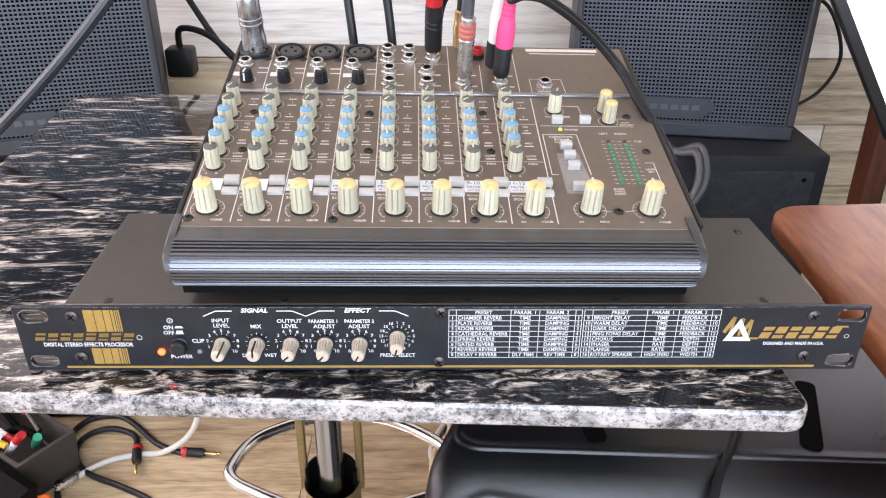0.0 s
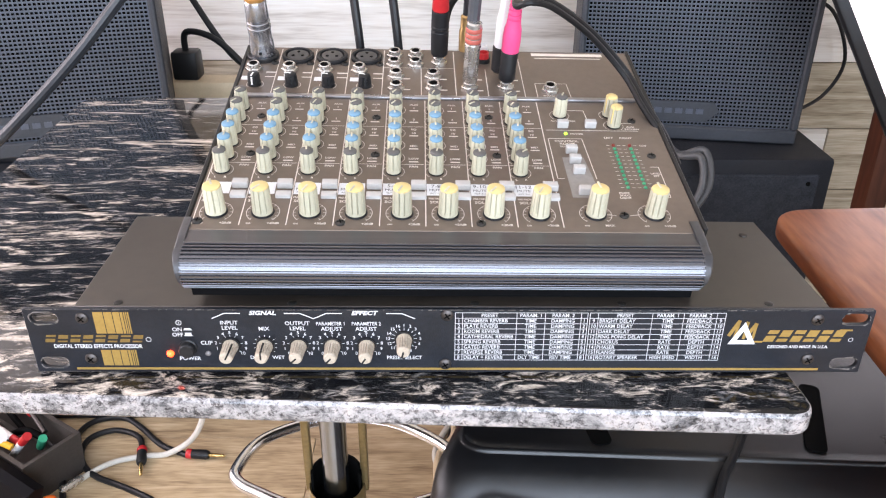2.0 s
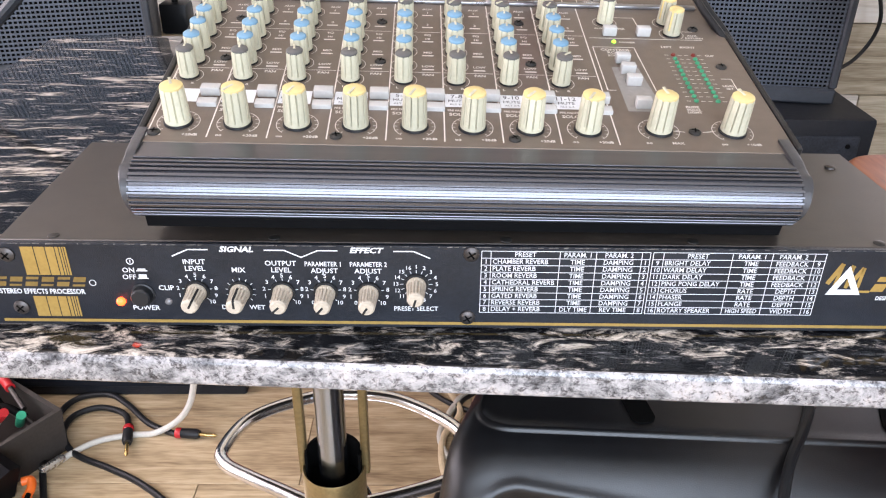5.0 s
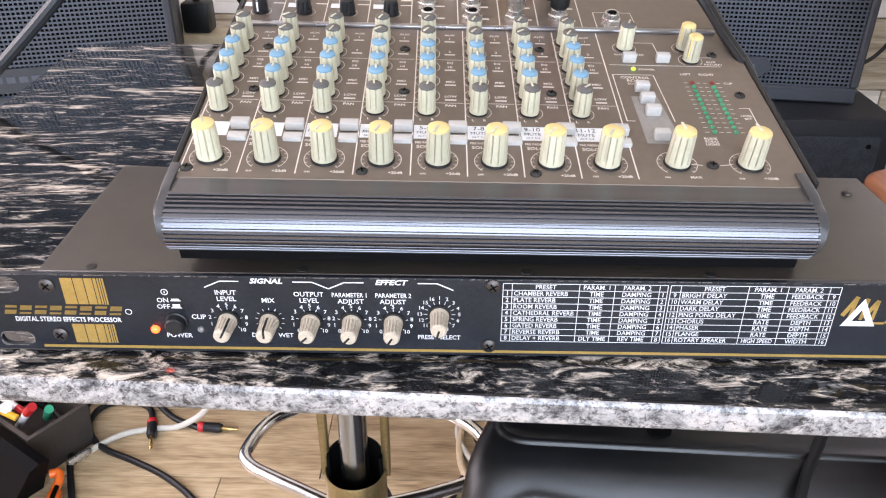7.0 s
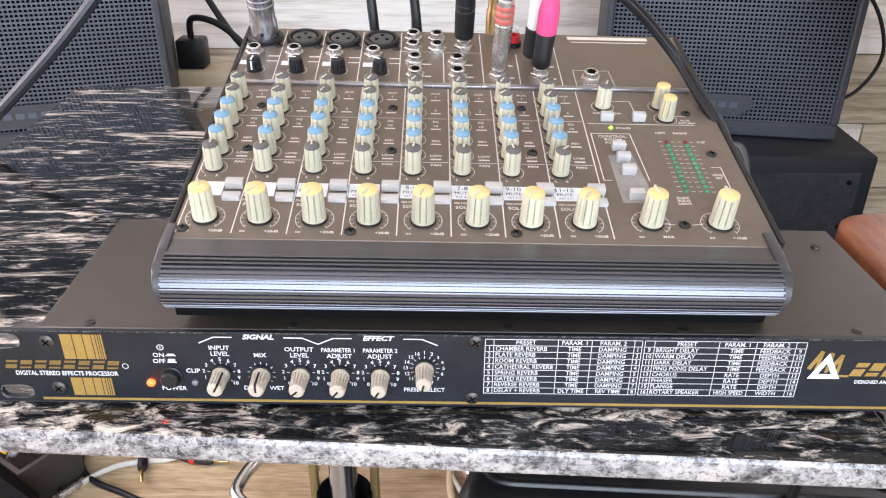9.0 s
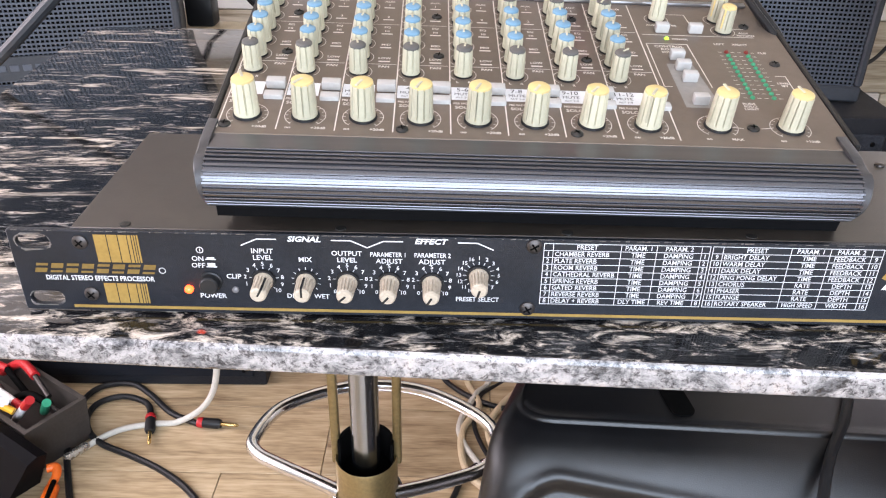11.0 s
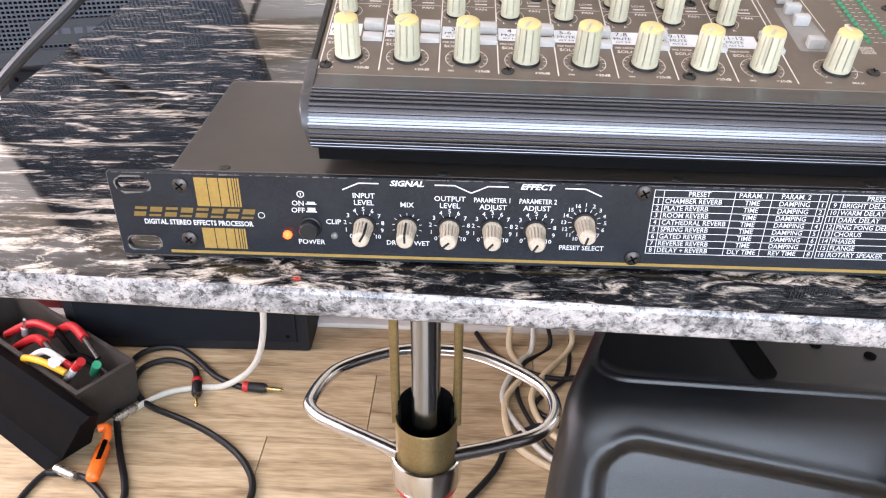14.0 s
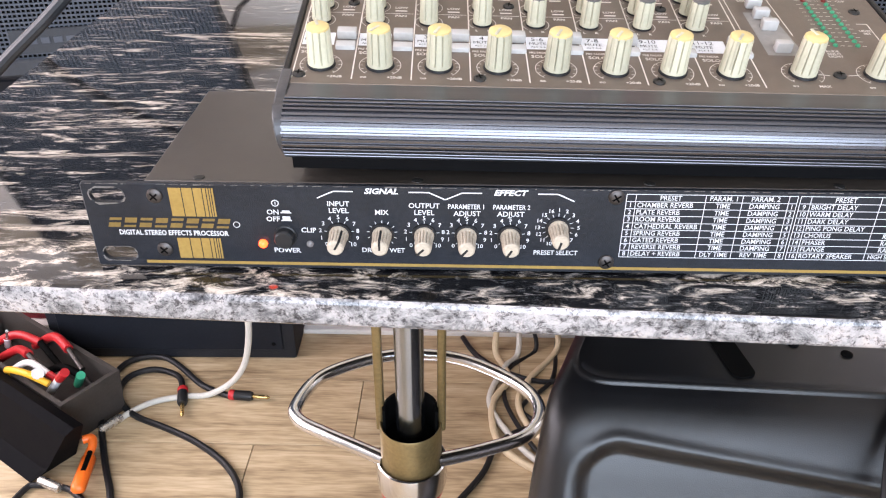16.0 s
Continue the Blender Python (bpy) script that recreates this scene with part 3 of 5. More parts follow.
name_bars(-0.2335, 8, 0.0072, 0.0056, 0.0212, 0.0262, 0.0016, DULLGOLD)
name_bars(0.1825, 6, 0.0078, 0.0060, 0.0222, 0.0302, 0.0030, GOLD)
bm = bmesh.new()
strip(bm, 0.1745, 0.0222, 0.1825, 0.0222, 0.0012, 0.00016)
strip(bm, 0.226, 0.0302, 0.2335, 0.0302, 0.0012, 0.00016)
part("name_shape", bm, GOLD, rack, "gold slanted shape", 0)
bm = bmesh.new()
for k in range(3):
    strip(bm, 0.1622 + k * 0.005, 0.0262 - 0.0005 * k, 0.1672 + k * 0.005, 0.0368 - k * 0.001, 0.0022, 0.00013)
    strip(bm, 0.1672 + k * 0.005, 0.0368 - k * 0.001, 0.1655 + k * 0.0055, 0.024, 0.0016, 0.00013)
part("emblem_stroke", bm, GOLD, rack, "gold zigzag stroke", 0)
bm = bmesh.new()
o, i = [(0.1625, 0.0205), (0.1785, 0.0205), (0.1705, 0.0358)], [(0.1672, 0.0233), (0.1738, 0.0233), (0.1705, 0.0296)]
for k in range(3):
    j = (k + 1) % 3
    bm.faces.new([bm.verts.new((*q, 0.0002)) for q in (o[k], o[j], i[j], i[k])])
part("emblem_triangle", bm, WHITEINK, rack, "white printed triangle", 0)


def words(parent, rows, material, z=0.0):
    """rows: text, size, x, y and options; each becomes a part."""
    for text, size, x, y, *o in rows:
        bm = letters(bmesh.new(), text, size, x, y, z, **(o[0] if o else {}))
        part("lettering", bm, material, parent, "", 0)


B = dict(bold=0.012)
words(rack, [
    ("DIGITAL STEREO EFFECTS PROCESSOR", 0.0037, -0.2035, 0.0183, dict(bold=0.02, width=0.80)),
    ("SIGNAL", 0.0038, -0.1062, 0.0413, dict(bold=0.035, shear=0.25, width=1.18)),
    ("EFFECT", 0.0038, -0.0482, 0.0413, dict(bold=0.035, shear=0.25, width=1.18)),
    ("INPUT", 0.0036, -0.1258, 0.0347, B), ("LEVEL", 0.0036, -0.1258, 0.0312, B), ("MIX", 0.0036, -0.1062, 0.0306, B),
    ("OUTPUT", 0.0036, -0.0868, 0.0343, B), ("LEVEL", 0.0036, -0.0868, 0.0308, B),
    ("PARAMETER 1", 0.0034, -0.0676, 0.0341, dict(bold=0.012, width=0.80)), ("ADJUST", 0.0036, -0.0672, 0.0306, B),
    ("PARAMETER 2", 0.0034, -0.0472, 0.0341, dict(bold=0.012, width=0.80)), ("ADJUST", 0.0036, -0.0474, 0.0306, B),
    ("PRESET SELECT", 0.0034, -0.0258, 0.0106, dict(bold=0.012, width=0.9)),
    ("CLIP", 0.0036, -0.1403, 0.0208, B), ("POWER", 0.0036, -0.1512, 0.0098, B), ("ON", 0.0036, -0.1560, 0.0300, B), ("OFF", 0.0036, -0.1562, 0.0264, B),
    ("DRY", 0.0034, -0.1128, 0.0106, B), ("WET", 0.0034, -0.0995, 0.0106, B),
    ("DESIGNED AND MADE IN U.S.A.", 0.0029, 0.2040, 0.0186, dict(bold=0.02, width=0.86)),
], WHITEINK)
bm = bmesh.new()
for cx in (-0.1062, -0.0482):
    w = 0.029
    for s in (-1, 1):
        strip(bm, cx + s * 0.0125, 0.0411, cx + s * 0.0215, 0.0411, 0.0006)
        strip(bm, cx + s * 0.0215, 0.0411, cx + s * w, 0.0376, 0.0006)
strip(bm, -0.1525, 0.0298, -0.1475, 0.0298, 0.0005)
strip(bm, -0.1518, 0.0305, -0.1482, 0.0305, 0.0010)
strip(bm, -0.1525, 0.0258, -0.1475, 0.0258, 0.0005)
strip(bm, -0.1518, 0.0270, -0.1482, 0.0270, 0.0018)
ring_print(bm, -0.1545, 0.0347, 0.0013, 0.0004)
strip(bm, -0.1545, 0.0340, -0.1545, 0.0354, 0.0004)
ring_print(bm, -0.1735, 0.0232, 0.0013, 0.0003)
ring_print(bm, 0.2338, 0.0236, 0.0011, 0.0003)
KN = [(-0.1262, 0.0195), (-0.1063, 0.0195), (-0.0868, 0.0195), (-0.0672, 0.0195), (-0.0474, 0.0195)]
for k, (x, y) in enumerate(KN):
    for j in range(11):
        a = radians(225 - 27 * j)
        if k == 1 or j in (0, 2, 4, 5, 6, 8, 10):
            strip(bm, x + 0.0057 * math.cos(a), y + 0.0057 * math.sin(a), x + 0.0070 * math.cos(a), y + 0.0070 * math.sin(a), 0.0003)
X6, Y6 = -0.0256, 0.0240
for j in range(16):
    a = radians(90 + 22.5 - 22.5 * j - 22.5)
    strip(bm, X6 + 0.0058 * math.cos(a), Y6 + 0.0058 * math.sin(a), X6 + 0.0074 * math.cos(a), Y6 + 0.0074 * math.sin(a), 0.0003)
part("scale_print", bm, WHITEINK, rack, "white printed scale marks", 0)
for k, (x, y) in enumerate(KN):
    if k == 1:
        continue
    rows = []
    for j in range(11):
        a = radians(225 - 27 * j)
        rows.append((str(j), 0.0030, x + 0.0088 * math.cos(a), y + 0.0084 * math.sin(a), B))
    words(rack, rows, WHITEINK)
words(rack, [(str(j + 1), 0.0028, X6 + 0.0094 * math.cos(radians(90 - 22.5 * j)), Y6 + 0.0092 * math.sin(radians(90 - 22.5 * j)), B) for j in range(16)], WHITEINK)

# fluted knobs with a dark pointer
kb = mesh_of(lathe([(0.0046, 0.0006, 0), (0.0045, 0.0025, 0), (0.0043, 0.003), (0.0039, 0.0115), (0.0037, 0.0132, 0), (0.0030, 0.0140, 0)], 64, flute=0.0006, flutes=16), IVORY)
kp = bmesh.new()
box((0, 0.0016, 0.0138), (0.0010, 0.0042, 0.0008), 0, bm=kp)
box((0, 0.0037, 0.0088), (0.0010, 0.0012, 0.0092), 0, bm=kp)
kp = mesh_of(kp, BLACKKNOB, 0)
ks = mesh_of(lathe([(0.0057, 0), (0.0056, 0.0012)], 24), BLACKKNOB)
for (x, y), a in zip(KN + [(X6, Y6)], (-28, 0, 134, 140, 150, 165)):
    kn = part("control_knob", kb, None, rack, "ivory fluted knob", m=pose(x, y, 0.0004, 0, 0, a))
    part("pointer", kp, None, kn, "black pointer line")
    part("skirt", ks, None, kn)
part("power_button", lathe([(0.0054, 0), (0.0054, 0.0008), (0.0047, 0.0012), (0.0045, 0.0046), (0.0038, 0.0054)], 28, m=pose(-0.1512, 0.0178, 0)), BLACKKNOB, rack, "round black push button")
part("power_light", lathe([(0.0021, 0), (0.0020, 0.0012), (0.0012, 0.0021), (0.0004, 0.0024)], 18, m=pose(-0.1622, 0.0135, 0)), LEDRED, rack, "glowing red light")
part("clip_light", lathe([(0.0017, 0), (0.0016, 0.0008), (0.0010, 0.0014), (0.0003, 0.0016)], 16, m=pose(-0.1402, 0.0136, 0)), LEDDARK, rack, "unlit grey light")

# preset table, printed
TX = [0.0038, 0.0080, 0.0390, 0.0553, 0.0758, 0.0795]
TX2 = [0.0808, 0.0855, 0.1165, 0.1345, 0.1535, 0.1585]
TY = [0.0417 - 0.00363 * k for k in range(10)]
for cols in (TX, TX2):
    for q in [(cols[0], y, cols[-1], y) for y in TY] + [(x, TY[0], x, TY[-1]) for x in cols]:
        part("table_line", strip(bmesh.new(), *q, 0.00032), WHITEINK, rack, "", 0)
LEFT = ["CHAMBER REVERB", "PLATE REVERB", "ROOM REVERB", "CATHEDRAL REVERB", "SPRING REVERB", "GATED REVERB", "REVERSE REVERB", "DELAY + REVERB"]
RIGHT = ["BRIGHT DELAY", "WARM DELAY", "DARK DELAY", "PING PONG DELAY", "CHORUS", "PHASER", "FLANGE", "ROTARY SPEAKER"]
P1 = ["TIME"] * 7 + ["DLY TIME"]
P2 = ["DAMPING"] * 7 + ["REV TIME"]
P3 = ["TIME"] * 4 + ["RATE"] * 3 + ["HIGH SPEED"]
P4 = ["FEEDBACK"] * 4 + ["DEPTH"] * 3 + ["WIDTH"]
S = 0.0034
CELL = dict(bold=0.008, width=0.9)
rows = []
for c, (a, b, d) in ((TX, ("PRESET", "PARAM. 1", "PARAM. 2")), (TX2, ("PRESET", "PARAM. 1", "PARAM. 2"))):
    y = TY[0] - 0.0018
    rows += [(a, S, (c[1] + c[2]) / 2, y, CELL), (b, S, (c[2] + c[3]) / 2, y, CELL), (d, S, (c[3] + c[4]) / 2, y, CELL)]
for k in range(8):
    y = TY[k + 1] - 0.0018
    L = dict(CELL, align="LEFT")
    for c, names, pa, pb, n in ((TX, LEFT, P1, P2, k + 1), (TX2, RIGHT, P3, P4, k + 9)):
        rows += [(names[k], S, c[1] + 0.0008, y, L), (pa[k], S, (c[2] + c[3]) / 2, y, dict(CELL, width=0.8) if len(pa[k]) > 8 else CELL), (pb[k], S, (c[3] + c[4]) / 2, y, CELL),
                 (str(n), S, (c[0] + c[1]) / 2, y, CELL), (str(n), S, (c[4] + c[5]) / 2, y, CELL)]
words(rack, rows, WHITEINK)

# ---- mixing console ----
MIX = Matrix.Translation((0, 0.028, T + 0.0832)) @ pose(0, 0, 0, 0, 0, 1.6) @ pose(0, 0, 0, 0, 1.2, 0) @ pose(0, 0, 0, 12.3, 0, 0)
mixer = thing("mixing_console", MIX, "grey-brown compact audio mixer with cream knobs, resting on the effects unit", "audio mixer")
HW = 0.1495
# black case, its colour darkened further for the shade under the nose
part("body", sweep_x([(0.0, -0.0015), (0.226, -0.0015), (0.226, -0.0835), (-0.004, -0.0353), (-0.0255, -0.0306), (-0.0255, -0.0226), (-0.012, -0.0215)], -HW + 0.004, HW - 0.008), mat("matt_black_case", (0.004, 0.004, 0.0045), 0.85, 0.0, 0.2, 30, spec=0.08), mixer, "black steel case")
part("top_panel", box((0, 0.1115, -0.00075), (2 * HW - 0.0015, 0.231, 0.0015), 0.0004, 1), PANELBROWN, mixer, "grey-brown painted control panel")
for s in (-1, 1):
    part("side_rail", box((s * (HW + 0.0008), 0.114, -0.010), (0.0028, 0.230, 0.022), 0.0006, 1), BLACKPAINT, mixer, "black side rail")
# fluted aluminium front: flat lip, then ribs round the nose
nose = [Vector(q) for q in ((-0.0165, 0.0006), (-0.0245, 0.0002), (-0.0297, -0.0022), (-0.0330, -0.0065), (-0.0340, -0.0112), (-0.0326, -0.0160), (-0.0297, -0.0210))]


def along(path, s):
    ls = [(b - a).length for a, b in zip(path, path[1:])]
    s *= sum(ls)
    for a, b, l in zip(path, path[1:], ls):
        if s <= l:
            return a.lerp(b, s / l), (b - a).normalized()
        s -= l
    return path[-1], (path[-1] - path[-2]).normalized()


def smooth_path(p, n=6):
    out = []
    for i in range(len(p) - 1):
        a, b, c, d = p[max(i - 1, 0)], p[i], p[i + 1], p[min(i + 2, len(p) - 1)]
        for k in range(n):
            t = k / n
            out.append(0.5 * ((2 * b) + (c - a) * t + (2 * a - 5 * b + 4 * c - d) * t * t + (3 * b - a - 3 * c + d) * t ** 3))
    return out + [p[-1]]


nose = smooth_path(nose)
prof = [(-0.0040, -0.0012), (-0.0044, 0.0000), (-0.0158, 0.0008)]
RIBS = 13
for k in range(RIBS):
    for f, dep in ((0.00, 1.0), (0.22, 1.1), (0.40, 1.0), (0.44, 0.6), (0.47, -0.7), (0.92, -0.7), (0.95, 0.6)):
        q, d = along(nose, (k + f) / RIBS)
        nrm = Vector((d.y, -d.x))
        prof.append(tuple(q + nrm * (0.0007 * dep)))
prof += [(-0.027, -0.0232), (-0.012, -0.0226), (-0.0005, -0.020)]
part("front_extrusion", sweep_x(prof, -HW + 0.0022, HW - 0.0072), ALU, mixer, "ribbed dark anodised aluminium front", 20)
def cheek(xi, xo):
    """End cap behind the ribs: full width at the panel, thinning to an edge under the nose."""
    ring = [Vector((0.006, 0.0012)), Vector((-0.004, 0.0016)), Vector((-0.0120, 0.0016))] + nose + [Vector((-0.027, -0.0235)), Vector((-0.012, -0.0236)), Vector((0.006, -0.0245))]
    n = len(ring)
    lean = [1.0, 1.0, 1.0] + [1.0 - 0.95 * (k / len(nose)) ** 1.6 for k in range(len(nose))] + [0.05, 0.3, 0.8]
    bm = bmesh.new()
    a = [bm.verts.new((xi, q.x, q.y)) for q in ring]
    b = [bm.verts.new((xi + (xo - xi) * e * 0.8, q.x, q.y)) for q, e in zip(ring, lean)]
    c = [bm.verts.new((xi + (xo - xi) * e, q.x + 0.0011, q.y - 0.0008 if k < 8 else q.y)) for k, (q, e) in enumerate(zip(ring, lean))]
    for p, q in ((a, b), (b, c)):
        for k in range(n):
            bm.faces.new((p[k], p[(k + 1) % n], q[(k + 1) % n], q[k]))
    bm.faces.new(a[::-1])
    bmesh.ops.triangulate(bm, faces=[bm.faces.new(c)])
    return bm


for xi, xo in ((-HW + 0.0024, -HW - 0.0024), (HW - 0.0074, HW - 0.0018)):
    part("end_cheek", cheek(xi, xo), CHEEK, mixer, "dark plastic end cheek", 40)
part("divider_rail", box((-0.004, 0.1485, 0.0010), (2 * HW - 0.010, 0.0042, 0.0022), 0.0009, 2), ALUTRIM, mixer, "polished metal divider strip")


def fluted(r, h, n, material):
    return mesh_of(lathe([(r * 1.02, 0.0008, 0), (r * 1.03, 0.0022, 0), (r * 1.01, 0.0027), (r * 0.93, h - 0.0010), (r * 0.88, h, 0)], n * 8, flute=r * 0.16, flutes=n), material, 28)


def cap_of(r, h, material):
    return mesh_of(lathe([(r * 0.90, h - 0.0006), (r * 0.88, h + 0.0006), (r * 0.76, h + 0.0011), (r * 0.3, h + 0.0014)], 24), material)


def pointer_of(r, h, material, long=1.0):
    bm = bmesh.new()
    box((0, r * 0.45, h + 0.0013), (r * 0.22, r * 1.0 * long, 0.0007), 0.0001, 1, bm)
    box((0, r * 0.93, h * 0.62), (r * 0.22, r * 0.16, h * 0.76), 0.0001, 1, bm)
    return mesh_of(bm, material, 0)


SK = mesh_of(lathe([(0.0050, 0), (0.0049, 0.0007), (0.0042, 0.0009)], 24), BLACKKNOB)
SKB = mesh_of(lathe([(0.0067, 0), (0.0065, 0.0009), (0.005, 0.0011)], 28), BLACKKNOB)
RB, HB, RS, HS = 0.0058, 0.0182, 0.0046, 0.0145
KBIG, KSMALL, KBLACK = fluted(RB, HB, 11, CREAM), fluted(RS, HS, 9, CREAM), fluted(0.0047, 0.0080, 9, BLACKKNOB)
CAPY, CAPB, CAPG, CAPYS = cap_of(RB, HB, YELLOW), cap_of(RS, HS, BLUE), cap_of(RS, HS, GREYCAP), cap_of(RS, HS, YELLOW)
CAPK = cap_of(0.0047, 0.0080, BLACKKNOB)
PTB, PTS, PTY, PTW = pointer_of(RB, HB, CREAM), pointer_of(RS, HS, CREAM), pointer_of(RS, HS, YELLOW), pointer_of(0.0049, 0.0079, WHITEPL)


def knob(u, v, body, cap, pt, skirt, turn, label):
    k = part("knob", body, None, mixer, label, m=pose(u, v, 0.0002, 0, 0, turn))
    part("cap", cap, None, k)
    part("pointer", pt, None, k)
    part("skirt", skirt, None, k)


kr = random.Random(11)
LU = [-0.135 + 0.0270 * k for k in range(8)]
PU = [-0.1395 + 0.02665 * k for k in range(8)]
ROWS_V = [0.0555, 0.0710, 0.0862, 0.1012, 0.1165, 0.1318]
for k in range(8):
    knob(LU[k], 0.0125, KBIG, CAPY, PTB, SKB, kr.choice((140, 150, 155)) if k != 0 else 20, "cream fluted level knob with a yellow cap")
    for j, v in enumerate(ROWS_V):
        cap, what = (CAPB, "blue") if j in (1, 2, 3) else (CAPG, "dark grey")
        turn = kr.uniform(-12, 12) if j < 4 else 150 + kr.uniform(-25, 10)
        knob(PU[k], v, KSMALL, cap, PTS, SK, turn - (35 if (k, j) == (7, 0) else 0), "cream fluted knob with a %s cap" % what)
for u in (0.0878, 0.1230):
    knob(u, 0.0135, KBIG, CAPY, PTB, SKB, 8, "cream fluted level knob with a yellow cap")
knob(0.0820, 0.1275, KSMALL, CAPG, PTS, SK, -20, "cream fluted knob with a dark grey cap")
knob(0.1172, 0.1285, KSMALL, CAPYS, PTY, SK, 120, "cream fluted knob with a yellow cap")
knob(0.1180, 0.1145, KSMALL, CAPYS, PTY, SK, 140, "cream fluted knob with a yellow cap")
GU = [-0.1368, -0.1100, -0.0832, -0.0564]
for k, u in enumerate(GU):
    knob(u, 0.1660, KBLACK, CAPK, PTW, SK, (170, 75, 75, 60)[k], "small black gain knob with a white mark")

# channel strips: printed rules, legends, buttons
DIV = [-0.1475 + 0.02675 * k for k in range(9)]
for k in range(9):
    bm = bmesh.new()
    strip(bm, DIV[k] + 0.0006, 0.0003, DIV[k] + 0.0012, 0.1455, 0.0006)
    part("channel_line", bm, INK, mixer, "pale printed line", 0)
for k in range(8):
    bm = bmesh.new()
    a, b = DIV[k] + 0.0014, DIV[k + 1]
    u, pu = LU[k], PU[k]
    ring_print(bm, u, 0.0125, 0.0094, 0.0003, -50, 230, 30)
    for j in range(13):
        t = radians(-45 + 270 * j / 12)
        strip(bm, u + 0.0080 * math.cos(t), 0.0125 + 0.0080 * math.sin(t), u + 0.0094 * math.cos(t), 0.0125 + 0.0094 * math.sin(t), 0.0003)
    for v in ROWS_V:
        ring_print(bm, pu, v, 0.0066, 0.0003, -50, 230, 24)
    strip(bm, a, 0.0638, b, 0.0638, 0.0004)
    strip(bm, a, 0.1095, b, 0.1095, 0.0004)
    part("panel_print", bm, INK, mixer, "pale printed knob rings and lines", 0)
    rows = [("+20dB", 0.0026, u + 0.0070, 0.0021), ("oo", 0.0026, u - 0.0070, 0.0021), ("PAN", 0.0030, pu + 0.0125, 0.0612), ("L", 0.0026, pu - 0.0030, 0.0478), ("R", 0.0026, pu + 0.0030, 0.0478),
            ("PRE FADER", 0.0024, u - 0.0066, 0.0272, dict(width=0.8)), ("SOLO", 0.0034, u - 0.0062, 0.0236),
            ("LOW", 0.0028, pu + 0.0125, 0.0702), ("MID", 0.0028, pu + 0.0125, 0.0853), ("EQ", 0.0028, pu + 0.0125, 0.1060), ("HI", 0.0028, pu + 0.0125, 0.1012), ("AUX", 0.0028, pu + 0.0125, 0.1390), ("1", 0.0030, pu + 0.0125, 0.1345), ("2", 0.0030, pu + 0.0125, 0.1190)]
    bm = bmesh.new()
    for text, size, x, y, *o in rows:
        letters(bm, text, size, x, y, 0.0, **dict(bold=0.02, **(o[0] if o else {})))
    for y in (0.0668, 0.0820, 0.0980, 0.1310, 0.1155):
        strip(bm, pu + 0.0095, y, pu + 0.0155, y, 0.0012)
    part("lettering", bm, INK, mixer, "pale printed legends", 0)
    lab = bmesh.new()
    lab.faces.new([lab.verts.new((x, y, 0.0001)) for x, y in ((a, 0.0305), (u + 0.004, 0.0305), (u + 0.004, 0.0425), (a, 0.0425))])
    part("channel_label", lab, WHITEINK, mixer, "white printed channel label", 0)
    name = ("1", "2", "3", "4", "5-6", "7-8", "9-10", "11-12")[k]
    bm = letters(bmesh.new(), name, 0.0046, (a + u + 0.001) / 2 - 0.0010, 0.0397, 0.0002)
    letters(bm, "MUTE", 0.0033, (a + u + 0.001) / 2 - 0.0010, 0.0356, 0.0002)
    letters(bm, "ALT 3-4", 0.0021, (a + u + 0.001) / 2 - 0.0010, 0.0324, 0.0002)
    part("lettering", bm, BLACKKNOB, mixer, "", 0)
BT = mesh_of(box((0, 0, 0.0022), (0.0094, 0.0056, 0.0044), 0.0006, 2), BUTTON)
for k in range(8):
    for v, dz in ((0.0385, 0.0), (0.0290, -0.0022)):
        part("push_button", BT, None, mixer, "white rectangular push button", m=pose(LU[k] + 0.0098, v, dz))
BTM = mesh_of(box((0, 0, 0.0026), (0.0078, 0.0050, 0.0052), 0.0007, 2), BUTTON)
for u, v in ((0.0819, 0.1125), (0.1012, 0.1128), (0.0832, 0.0805), (0.0838, 0.0690), (0.0846, 0.0570), (0.0846, 0.0345)):
    part("push_button", BTM, None, mixer, "white rectangular push button", m=pose(u, v, 0))
bm = bmesh.new()
for q in (((0.0702, 0.0970), (0.0702, 0.0500)), ((0.0702, 0.0500), (0.0745, 0.0500)), ((0.0702, 0.0970), (0.0930, 0.0970)), ((0.0930, 0.0970), (0.0950, 0.0500)), ((0.070, 0.1078), (0.134, 0.1078)),
          ((0.0700, 0.1738), (0.0700, 0.1525)), ((0.0700, 0.1738), (0.0935, 0.1738)), ((0.0935, 0.1738), (0.0945, 0.1525)), ((0.0905, 0.0135), (0.1000, 0.0123)), ((0.1085, 0.0123), (0.1140, 0.0132)),
          ((0.0850, 0.1345), (0.1000, 0.1345)), ((0.1000, 0.1345), (0.1010, 0.1170)), ((0.1320, 0.0640), (0.1375, 0.0640)), ((0.1375, 0.0640), (0.1375, 0.0310)), ((0.1375, 0.0310), (0.1320, 0.0310)), ((0.1230, 0.1180), (0.1310, 0.1180))):
    strip(bm, *q[0], *q[1], 0.0005)
for u in (0.0878, 0.1230):
    ring_print(bm, u, 0.0135, 0.0094, 0.0003, -50, 230, 30)
    for j in range(13):
        t = radians(-45 + 270 * j / 12)
        strip(bm, u + 0.0080 * math.cos(t), 0.0135 + 0.0080 * math.sin(t), u + 0.0094 * math.cos(t), 0.0135 + 0.0094 * math.sin(t), 0.0003)
for u, v in ((0.082, 0.1275), (0.1172, 0.1285), (0.118, 0.1145)):
    ring_print(bm, u, v, 0.0066, 0.0003, -50, 230, 24)
